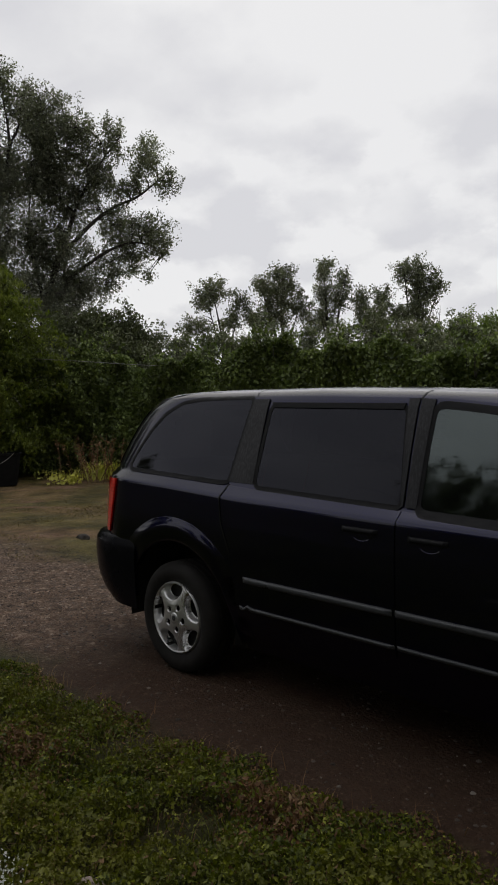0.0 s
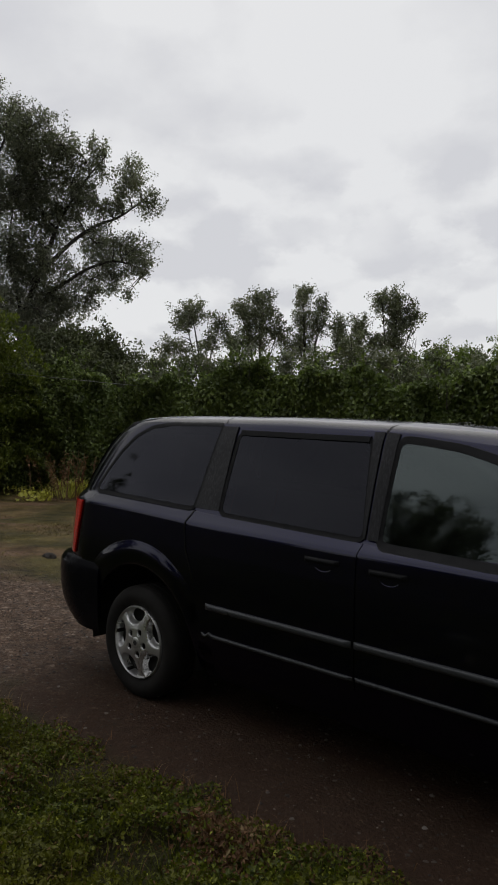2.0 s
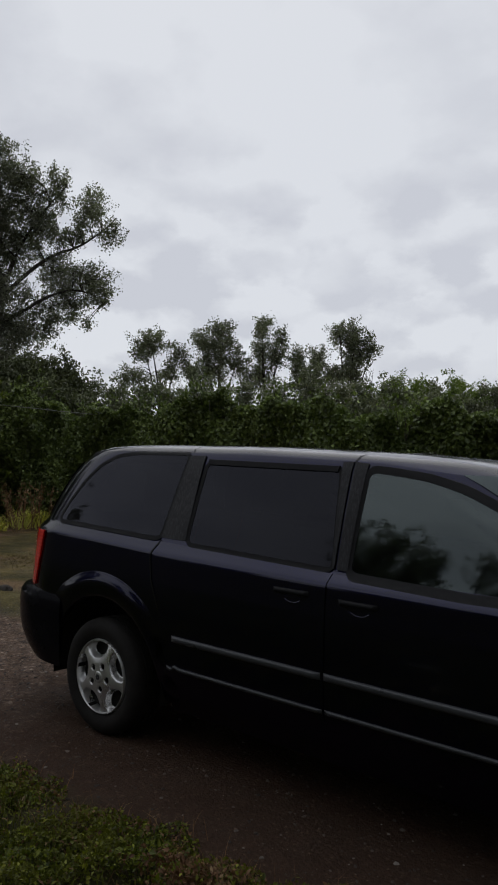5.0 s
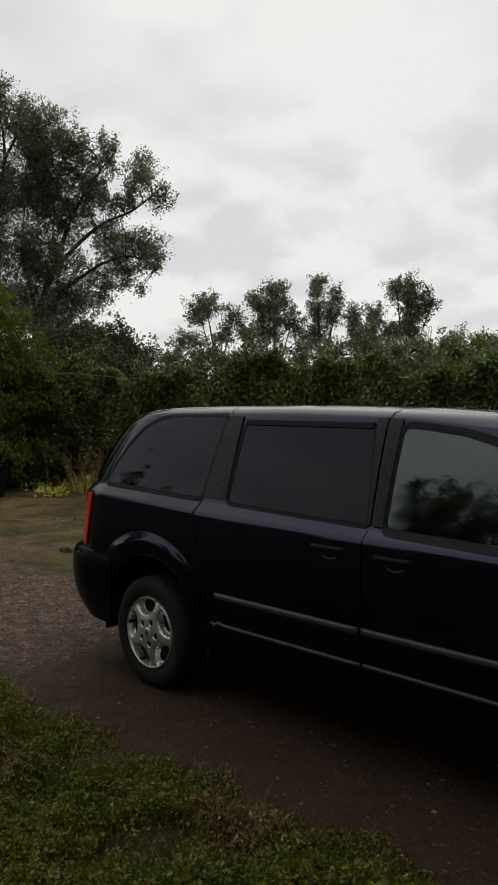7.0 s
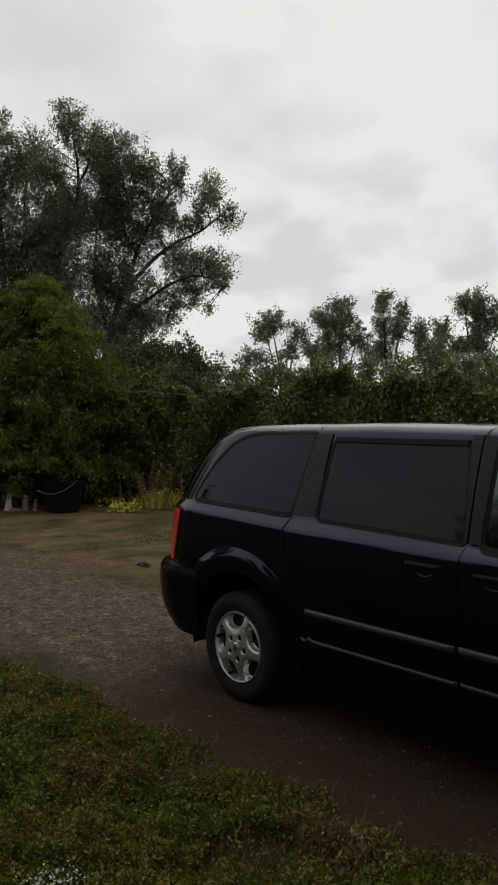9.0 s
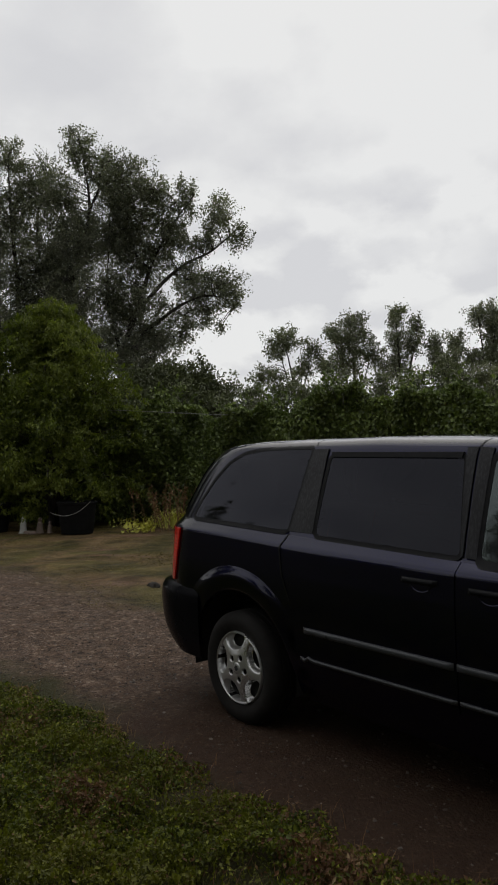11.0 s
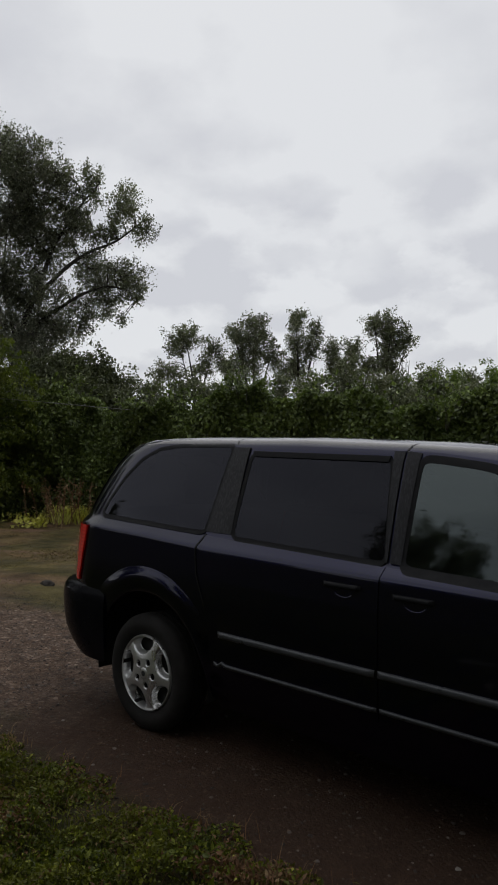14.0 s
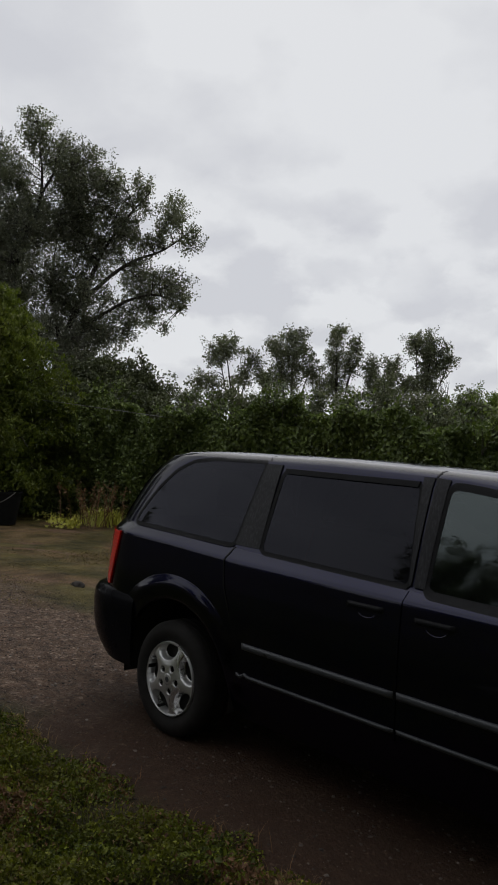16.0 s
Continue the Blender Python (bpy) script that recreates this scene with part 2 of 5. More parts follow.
def make_paint():
    m = Mat("navy_paint", rough=0.28, metal=0.9, coat=0.75, spec=0.25)
    m.p.inputs["Specular Tint"].default_value = (0.25, 0.25, 0.32, 1)
    flake = m.cells(900.0, "Color")
    col = m.mix(m.n_sep(flake), (0.0040, 0.0040, 0.0170), (0.0074, 0.0074, 0.0320))
    dust = m.between(m.noise(2.2, 6.0, 0.65), 0.5, 0.85)
    m.set(Base_Color=m.mix(m.math("MULTIPLY", dust, 0.025), col, (0.05, 0.045, 0.04)),
          Coat_Roughness=m.ramp(m.noise(3.0, 5.0, 0.6), (0.35, 0.05), (0.75, 0.13)))
    m.bump(m.noise(7.0, 2.0), 0.02, 0.01)
    return m.m


def make_plain(name, a, b, scale, rough=0.6, metal=0.0, bump=0.15, spec=0.5, coat=0.0):
    m = Mat(name, rough=rough, metal=metal, spec=spec, coat=coat)
    m.set(Base_Color=m.mix(m.noise(scale, 5.0, 0.65), a, b),
          Roughness=m.ramp(m.noise(scale * 0.6, 4.0), (0.3, max(0.02, rough - 0.1)), (0.7, min(1.0, rough + 0.12))))
    if bump:
        m.bump(m.noise(scale * 3, 4.0), bump, 0.003)
    return m.m


def make_pillar():
    """Black film gone dull, with faint upright scratches."""
    m = Mat("weathered_pillar_film", rough=0.40, spec=0.22)
    st = m.n.new("ShaderNodeMapping")
    st.inputs["Scale"].default_value = (150, 150, 7)
    m.l.new(m.tc, st.inputs["Vector"])
    n = m.n.new("ShaderNodeTexNoise")
    n.inputs["Scale"].default_value, n.inputs["Detail"].default_value = 1.0, 5.0
    m.l.new(st.outputs[0], n.inputs["Vector"])
    streak = m.between(n.outputs["Fac"], 0.42, 0.72)
    col = m.mix(m.noise(9.0, 5.0, 0.65), (0.006, 0.006, 0.007), (0.013, 0.013, 0.015))
    m.set(Base_Color=m.mix(streak, col, (0.032, 0.032, 0.036)), Roughness=m.ramp(m.noise(14.0, 4.0), (0.3, 0.32), (0.7, 0.52)))
    return m.m


def make_glass(name, tint, ior=1.5, sheen=(1.0, 1.0, 1.0)):
    """Thin tinted sheet: a mirror by the angle of view over a dark see-through film."""
    m = Mat(name)
    clear = m.n.new("ShaderNodeBsdfTransparent")
    clear.inputs["Color"].default_value = (*tint, 1)
    gloss = m.n.new("ShaderNodeBsdfGlossy")
    gloss.inputs["Color"].default_value = (*sheen, 1)
    m.l.new(m.ramp(m.noise(5.0, 5.0, 0.6), (0.4, 0.015), (0.8, 0.06)), gloss.inputs["Roughness"])
    fres = m.n.new("ShaderNodeFresnel")
    fres.inputs["IOR"].default_value = ior
    ms = m.n.new("ShaderNodeMixShader")
    m.l.new(fres.outputs[0], ms.inputs[0])
    m.l.new(clear.outputs[0], ms.inputs[1])
    m.l.new(gloss.outputs[0], ms.inputs[2])
    m.l.new(ms.outputs[0], m.out.inputs["Surface"])
    return m.m


def make_lamp_red():
    m = Mat("red_lens", rough=0.08, coat=0.6)
    wave = m.n.new("ShaderNodeTexWave")
    wave.bands_direction = "Z"
    wave.inputs["Scale"].default_value = 14.0
    m.l.new(m.tc, wave.inputs["Vector"])
    m.set(Base_Color=m.mix(wave.outputs["Fac"], (0.66, 0.018, 0.013), (0.80, 0.026, 0.018)))
    m.p.inputs["Subsurface Weight"].default_value = 0.15
    m.bump(wave.outputs["Fac"], 0.15, 0.002)
    return m.m


def make_bark():
    m = Mat("grey_bark", rough=0.9, spec=0.2)
    st = m.n.new("ShaderNodeMapping")
    st.inputs["Scale"].default_value = (6, 6, 1.2)
    m.l.new(m.tc, st.inputs["Vector"])
    n = m.n.new("ShaderNodeTexNoise")
    n.inputs["Scale"].default_value, n.inputs["Detail"].default_value = 4.0, 7.0
    m.l.new(st.outputs[0], n.inputs["Vector"])
    m.set(Base_Color=m.ramp(n.outputs["Fac"], (0.3, (0.022, 0.019, 0.017)), (0.7, (0.085, 0.076, 0.067))))
    m.bump(n.outputs["Fac"], 0.6, 0.02)
    return m.m


M_GROUND, M_PAINT = make_ground(), make_paint()
M_TRIM = make_plain("black_trim", (0.005, 0.005, 0.0055), (0.011, 0.011, 0.012), 60.0, 0.55, spec=0.12)
M_PILLAR = make_pillar()
M_BUMPER = make_plain("dull_bumper_paint", (0.0032, 0.0032, 0.0048), (0.0055, 0.0055, 0.0080), 6.0, 0.22, spec=0.06, bump=0.02)
M_RUBBER = make_plain("tyre_rubber", (0.007, 0.0065, 0.006), (0.020, 0.018, 0.016), 25.0, 0.8, spec=0.2)
M_LINER = make_plain("wheel_well_liner", (0.008, 0.008, 0.008), (0.02, 0.018, 0.016), 20.0, 0.95)
M_SILVER = make_plain("silver_wheel_paint", (0.50, 0.50, 0.495), (0.58, 0.58, 0.57), 9.0, 0.30, 0.80, 0.0)
M_STRIP = make_plain("grey_moulding_strip", (0.030, 0.032, 0.036), (0.060, 0.063, 0.068), 22.0, 0.35, 0.2, 0.05)
M_PRIVACY = make_glass("privacy_glass", (0.05, 0.053, 0.062), 1.36, (0.78, 0.79, 0.92))
M_WINDOW = make_glass("tinted_window_glass", (0.11, 0.135, 0.135), 1.80, (0.86, 1.0, 1.0))
M_RED, M_BARK = make_lamp_red(), make_bark()
M_CLEAR = make_plain("clear_lens", (0.5, 0.5, 0.5), (0.7, 0.7, 0.7), 30.0, 0.1)
M_STONE = make_plain("pale_stone", (0.16, 0.12, 0.10), (0.30, 0.235, 0.20), 18.0, 0.85, bump=0.5)
M_PEBBLE = Mat("pebble", rough=0.75)
M_PEBBLE.set(Base_Color=M_PEBBLE.ramp(M_PEBBLE.n.new("ShaderNodeNewGeometry").outputs["Random Per Island"],
             (0.0, (0.022, 0.015, 0.011)), (0.6, (0.060, 0.045, 0.036)), (0.93, (0.105, 0.086, 0.072)), (1.0, (0.25, 0.225, 0.20))))
M_PEBBLE = M_PEBBLE.m
M_PLASTER = make_plain("white_figurine_paint", (0.35, 0.35, 0.33), (0.6, 0.59, 0.56), 25.0, 0.6)
M_TUB = make_plain("black_plastic", (0.004, 0.004, 0.0045), (0.010, 0.010, 0.010), 12.0, 0.7, spec=0.15)
M_ROPE = make_plain("pale_rope", (0.18, 0.175, 0.16), (0.32, 0.31, 0.29), 80.0, 0.8)
M_WIRE = make_plain("weathered_wire", (0.16, 0.16, 0.15), (0.3, 0.3, 0.29), 30.0, 0.5, 0.5)
M_NUT = make_plain("dark_lug_steel", (0.010, 0.010, 0.010), (0.025, 0.025, 0.025), 40.0, 0.6, 0.0, 0.05)
M_SEAT = make_plain("dark_seat_cloth", (0.02, 0.02, 0.022), (0.04, 0.04, 0.042), 60.0, 0.9)
L_POPLAR = leaf_material("poplar_leaves", (0.066, 0.070, 0.050), (0.180, 0.188, 0.145), (0.360, 0.368, 0.310), 0.5, 0.34)
# far leaves are lightened: distance haze is put into their colour
L_FAR = leaf_material("far_leaves", (0.061, 0.068, 0.040), (0.165, 0.182, 0.116), (0.297, 0.308, 0.220), 0.5, 0.25)
L_LIGHT = leaf_material("light_green_leaves", (0.062, 0.100, 0.020), (0.155, 0.212, 0.045), (0.240, 0.290, 0.080), 0.5, 0.3)
L_HEDGE = leaf_material("vine_leaves", (0.046, 0.063, 0.017), (0.190, 0.245, 0.062), (0.400, 0.480, 0.200), 0.36, 0.25, 0.7, (0.06, 0.09, 0.02))
L_ELDER = leaf_material("box_elder_leaves", (0.034, 0.048, 0.007), (0.138, 0.170, 0.023), (0.255, 0.285, 0.058), 0.5, 0.40)
L_WEED = leaf_material("weed_leaves", (0.024, 0.036, 0.002), (0.130, 0.150, 0.005), (0.340, 0.355, 0.048), 0.55, 0.28, 2.2, (0.150, 0.135, 0.012))
L_BROWN = leaf_material("dry_brown_leaves", (0.085, 0.040, 0.020), (0.225, 0.118, 0.058), (0.350, 0.260, 0.140), 0.7, 0.2)
L_YELLOW = leaf_material("yellow_green_leaves", (0.330, 0.310, 0.040), (0.620, 0.590, 0.110), (0.800, 0.780, 0.300), 0.6, 0.3)
L_LAWN = leaf_material("worn_grass", (0.110, 0.082, 0.028), (0.230, 0.170, 0.062), (0.340, 0.260, 0.115), 0.7, 0.15, 0.5, (0.100, 0.085, 0.022))
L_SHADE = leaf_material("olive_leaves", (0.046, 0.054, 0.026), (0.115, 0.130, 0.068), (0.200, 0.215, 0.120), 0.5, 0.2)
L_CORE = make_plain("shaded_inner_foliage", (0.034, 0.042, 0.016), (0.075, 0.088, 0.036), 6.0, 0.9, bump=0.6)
L_PETAL = leaf_material("white_petals", (0.4, 0.4, 0.38), (0.6, 0.6, 0.57), (0.7, 0.7, 0.68), 0.7, 0.2)


# ---- building helpers ----
OFFSET = {}
STUFF = {"blade_clump", "shoot", "shoot_leaves", "seed_head", "stalk", "petals", "flower_leaves", "plant_leaves", "foliage", "stones", "weed_leaves",
         "dead_leaves", "grass_blades", "dry_blades", "green_blades"}


def thing(name, at, label, category, group="", kind=""):
    ob = new(name)
    ob.empty_display_size = 0.2
    ob.location = at
    OFFSET[ob.name] = np.array(at, float)
    return tagged(ob, label, category, group, kind)


def mesh_part(name, verts, faces, material, parent=None, label="", smooth=False):
    """A mesh object from world-space points; faces all of one size, as an array, or a list."""
    verts = np.asarray(verts, np.float32)
    if parent is not None:
        verts = verts - OFFSET[parent.name].astype(np.float32)
    me = bpy.data.meshes.new(name)
    if isinstance(faces, np.ndarray):
        n, k = faces.shape
        me.vertices.add(len(verts))
        me.vertices.foreach_set("co", verts.ravel())
        me.loops.add(n * k)
        me.loops.foreach_set("vertex_index", faces.ravel().astype(np.int32))
        me.polygons.add(n)
        me.polygons.foreach_set("loop_start", np.arange(0, n * k, k, dtype=np.int32))
        me.update(calc_edges=True)
    else:
        me.from_pydata(verts.tolist(), [], faces)
    me.validate()
    me.polygons.foreach_set("use_smooth", [smooth] * len(me.polygons))
    if smooth:
        me.set_sharp_from_angle(angle=radians(38))
    me.materials.append(material)
    ob = new(name, me)
    if parent is not None:
        ob.parent = parent
        OFFSET[ob.name] = OFFSET[parent.name]
    if label:
        ob["label"] = label
    if name in STUFF:
        ob["kind"] = "stuff"
    return ob


def part(name, bm, material, parent=None, label="", smooth=False):
    """Links a bmesh in world space as one mesh object under a thing or part."""
    if parent is not None:
        bmesh.ops.translate(bm, vec=Vector(-OFFSET[parent.name]), verts=bm.verts)
    me = bpy.data.meshes.new(name)
    bm.to_mesh(me)
    bm.free()
    me.polygons.foreach_set("use_smooth", [smooth] * len(me.polygons))
    me.materials.append(material)
    ob = new(name, me)
    if parent is not None:
        ob.parent = parent
        OFFSET[ob.name] = OFFSET[parent.name]
    if label:
        ob["label"] = label
    return ob


def grid_faces(rows, cols, closed=False):
    i, j = np.meshgrid(np.arange(rows - 1), np.arange(cols if closed else cols - 1), indexing="ij")
    a, k = (i * cols + j).ravel(), (i * cols + (j + 1) % cols).ravel()
    return np.stack([a, k, k + cols, a + cols], 1)


def tube(points, radii, sides=6):
    """Points and faces of a tapering tube along a polyline, capped at both ends."""
    p = np.asarray(points, float)
    t = np.gradient(p, axis=0)
    t /= np.linalg.norm(t, axis=1)[:, None] + 1e-9
    ref = np.where(np.abs(t[:, 2:3]) > 0.9, np.array([[1.0, 0, 0]]), np.array([[0, 0, 1.0]]))
    u = np.cross(t, ref)
    u /= np.linalg.norm(u, axis=1)[:, None] + 1e-9
    v = np.cross(t, u)
    a = np.linspace(0, 2 * np.pi, sides, endpoint=False)
    r = np.broadcast_to(np.asarray(radii, float), (len(p),))[:, None, None]
    ring = p[:, None] + r * (np.cos(a)[None, :, None] * u[:, None] + np.sin(a)[None, :, None] * v[:, None])
    return ring.reshape(-1, 3), grid_faces(len(p), sides, True)


def joined(pieces):
    vs, fs, n = [], [], 0
    for v, f in pieces:
        vs.append(v)
        fs.append(f + n)
        n += len(v)
    return np.concatenate(vs), np.concatenate(fs)


def unit(a):
    return a / (np.linalg.norm(a, axis=-1, keepdims=True) + 1e-9)


def leaves(rng, centres, length, width, droop=0.3, up=0.6, fold=0.15, face=(0.0, 0.0)):
    """Kite-shaped folded leaves at the given places: points and triangles."""
    n = len(centres)
    tip = unit(rng.normal(size=(n, 3)) + np.array([0, 0, -droop * 2]))
    nor = rng.normal(size=(n, 3)) + np.array([face[0], face[1], up * 2])
    nor = unit(nor - (nor * tip).sum(1)[:, None] * tip)
    side = np.cross(nor, tip)
    L = (length * rng.uniform(0.6, 1.25, n))[:, None]
    W = L * (width / length) * rng.uniform(0.8, 1.2, n)[:, None]
    base, end = centres - tip * L * 0.5, centres + tip * L * 0.5
    mid = centres - tip * L * 0.08 + nor * W * fold
    v = np.stack([base, mid + side * W * 0.5, end, mid - side * W * 0.5], 1).reshape(-1, 3)
    i = np.arange(n)[:, None] * 4
    f = np.concatenate([i + np.array([[0, 1, 2]]), i + np.array([[0, 2, 3]])], 1).reshape(-1, 3)
    # the two halves share the midrib: keep one island a leaf
    return v, f


ORIGIN, AHEAD, RIGHT = np.array([3.35, -2.77]), np.array([-0.7071, 0.7071]), np.array([0.7071, 0.7071])


def spot(lat, ahead, z=0.0):
    """A place by its distance ahead of, and to the right of, the standing point."""
    p = ORIGIN + AHEAD * ahead + RIGHT * lat
    return np.array([p[0], p[1], z])


# ---- ground ----
def graded(lo, hi, step, far, growth=1.28):
    """Even steps between lo and hi, then ever wider ones out to far."""
    mid = list(np.arange(lo, hi + step / 2, step))
    out, d = [], step
    while (out[-1] if out else hi) < far:
        d *= growth
        out.append((out[-1] if out else hi) + d)
    down, d = [], step
    while (down[-1] if down else lo) > -far:
        d *= growth
        down.append((down[-1] if down else lo) - d)
    return np.array(down[::-1] + mid + out)


def ground_height(x, y):
    h = 0.006 * np.sin(3.1 * x + 1.7 * y) + 0.005 * np.sin(5.3 * y - 2.2 * x + 1.0) + 0.004 * np.sin(8.7 * x + 4.1) * np.sin(7.9 * y)
    lawn = np.clip((y - 1.6) / 3.0, 0, 1)
    h = h + lawn * (0.03 * np.sin(0.9 * x + 0.4) * np.sin(0.8 * y) + 0.02 * np.sin(2.3 * x - 1.9 * y))
    calm = 1 - 0.8 * np.exp(-((x / 0.6) ** 2 + ((y - 0.2) / 0.5) ** 2))
    return h * calm - 0.004


gx, gy = graded(-10, 5, 0.11, 420), graded(-4, 9, 0.11, 420)
GX, GY = np.meshgrid(gx, gy)
g_verts = np.stack([GX.ravel(), GY.ravel(), ground_height(GX, GY).ravel()], 1)
ground = mesh_part("ground", g_verts, grid_faces(len(gy), len(gx)), M_GROUND, smooth=True)
tagged(ground, "damp gravel drive with bare earth beside worn tan and olive lawn", "ground", kind="structure")

# ---- the minivan: x runs to its front, y from its near side to its far side ----
WIDTH = 1.95
TABLE = np.array([  # height, inset of the side, rear end, front end
    (0.24, 0.110, -0.78, 3.80), (0.34, 0.062, -0.84, 3.93), (0.45, 0.034, -0.88, 3.98), (0.52, 0.022, -0.89, 4.00),
    (0.66, 0.012, -0.90, 4.01), (0.80, 0.004, -0.895, 3.97), (0.92, 0.000, -0.88, 3.84), (0.98, 0.001, -0.872, 3.62),
    (1.03, 0.001, -0.866, 3.36), (1.078, 0.002, -0.86, 3.12), (1.085, 0.004, -0.858, 3.10), (1.093, 0.010, -0.857, 3.09), (1.147, 0.064, -0.852, 3.00),
    (1.25, 0.096, -0.825, 2.84), (1.375, 0.136, -0.778, 2.64), (1.48, 0.170, -0.722, 2.46), (1.56, 0.197, -0.650, 2.31),
    (1.62, 0.222, -0.570, 2.17), (1.648, 0.262, -0.47, 2.03), (1.664, 0.325, -0.34, 1.87), (1.673, 0.42, -0.16, 1.70),
    (1.678, 0.56, 0.05, 1.50), (1.681, 0.72, 0.28, 1.30), (1.682, 0.90, 0.45, 1.10)])
BELT = np.array([(-0.9, 1.182), (-0.07, 1.158), (0.5, 1.130), (1.5, 1.101), (2.1, 1.090), (3.0, 1.075)])


def droop(x, z):
    """The roof falls slightly towards the windscreen."""
    return np.interp(x, [0.9, 1.5, 2.1], [0.0, -0.016, -0.036]) * np.clip((z - 1.56) / 0.08, 0, 1)


def side(x, z):
    """How far the body's near side lies in from its widest point."""
    x, z = np.asarray(x, float), np.asarray(z, float)
    lift = 1.137 - np.interp(x, BELT[:, 0], BELT[:, 1])
    ze = z + lift * np.clip(1 - np.abs(z - 1.12) / 0.26, 0, 1)
    ze = ze - droop(x, z)
    s = np.interp(ze, TABLE[:, 0], TABLE[:, 1])
    xr, xf = np.interp(z, TABLE[:, 0], TABLE[:, 2]), np.interp(z, TABLE[:, 0], TABLE[:, 3])
    c = np.clip((xr + 0.40 - x) / 0.40, 0, 1)
    d = np.clip((x - xf + 0.55) / 0.55, 0, 1)
    return s + 0.30 * (1 - np.sqrt(1 - c * c * 0.9999)) + 0.34 * (1 - np.sqrt(1 - d * d * 0.9999))


def hull_ring(z, n_side=110):
    """One level outline of the body: near side from front to rear, round the back and forward again."""
    xr, xf = np.interp(z, TABLE[:, 0], TABLE[:, 2]), np.interp(z, TABLE[:, 0], TABLE[:, 3])
    a = np.linspace(0, np.pi / 2, 12)
    xs = np.concatenate([xf - 0.55 + 0.55 * np.cos(a), np.linspace(xf - 0.55, xr + 0.40, n_side)[1:-1], xr + 0.40 - 0.40 * np.sin(a)])
    ys = np.minimum(side(xs, z + droop(xs, z)), WIDTH / 2 - 0.004)
    back_y, front_y = np.linspace(ys[-1], WIDTH / 2, 7)[1:], np.linspace(WIDTH / 2, ys[0], 7)[:-1]
    bow = lambda y, y0: 1 - ((WIDTH / 2 - y) / max(WIDTH / 2 - y0, 0.01)) ** 2
    x_all = np.concatenate([xf + 0.10 * bow(front_y, ys[0]), xs, xr - 0.05 * bow(back_y, ys[-1])])
    y_all = np.concatenate([front_y, ys, back_y])
    near = np.stack([x_all, y_all], 1)
    far = near[::-1][1:-1] * np.array([1, -1]) + np.array([0, WIDTH])
    ring = np.concatenate([near, far])
    return np.column_stack([ring, z + droop(ring[:, 0], z)])


def inside(poly, x, z):
    hit = np.zeros(np.shape(x), bool)
    p = np.asarray(poly)
    for (x0, z0), (x1, z1) in zip(p, np.roll(p, -1, 0)):
        cross = ((z0 > z) != (z1 > z)) & (x < (x1 - x0) * (z - z0) / (z1 - z0 + 1e-12) + x0)
        hit ^= cross
    return hit


Q_GLASS = [(-0.49, 1.192), (-0.445, 1.296), (-0.365, 1.416), (-0.26, 1.522), (-0.13, 1.584), (0.04, 1.606), (0.465, 1.612),
           (0.405, 1.161), (0.30, 1.164), (-0.07, 1.178)]
S_GLASS = [(0.628, 1.572), (1.468, 1.561), (1.520, 1.124), (0.618, 1.152)]
F_GLASS = [(1.632, 1.560), (1.75, 1.551), (1.92, 1.531), (2.08, 1.488), (2.27, 1.405), (2.47, 1.295), (2.64, 1.185), (2.70, 1.105),
           (2.15, 1.100), (1.622, 1.117)]
WHEELS = (0.0, 3.08)
HUB = 0.325

van = thing("minivan", (1.5, WIDTH / 2, 0.0), "dark navy blue minivan with tinted windows parked on gravel", "car")

levels = np.unique(np.concatenate([np.linspace(0.24, 1.04, 21), np.linspace(0.96, 1.20, 31), np.linspace(1.16, 1.62, 13), TABLE[16:, 0]]))
rings = np.stack([hull_ring(z) for z in levels])
n_ring = rings.shape[1]
h_verts = rings.reshape(-1, 3)
h_faces = grid_faces(len(levels), n_ring, True)
fc = h_verts[h_faces]
mid = fc.mean(1)
on_side = (mid[:, 1] < 0.42) | (mid[:, 1] > WIDTH - 0.42)
gone = np.zeros(len(h_faces), bool)
for poly in (Q_GLASS, S_GLASS, F_GLASS):
    gone |= np.all(inside(poly, fc[:, :, 0], fc[:, :, 2]), 1) & on_side
for wx in WHEELS:
    gone |= (np.hypot(mid[:, 0] - wx, mid[:, 2] - HUB) < 0.505) & on_side
gone |= (mid[:, 2] < 0.40) & (mid[:, 0] < -0.25)
cap_top = [list(range((len(levels) - 1) * n_ring, len(levels) * n_ring))[::-1]]
body = mesh_part("body", h_verts, [f[::-1].tolist() for f in h_faces[~gone]] + cap_top, M_PAINT, van, smooth=True)


def resampled(curve, n):
    p = np.asarray(curve, float)
    d = np.r_[0, np.cumsum(np.hypot(*np.diff(p, axis=0).T))]
    t = np.linspace(0, d[-1], n)
    return np.stack([np.interp(t, d, p[:, 0]), np.interp(t, d, p[:, 1])], 1)


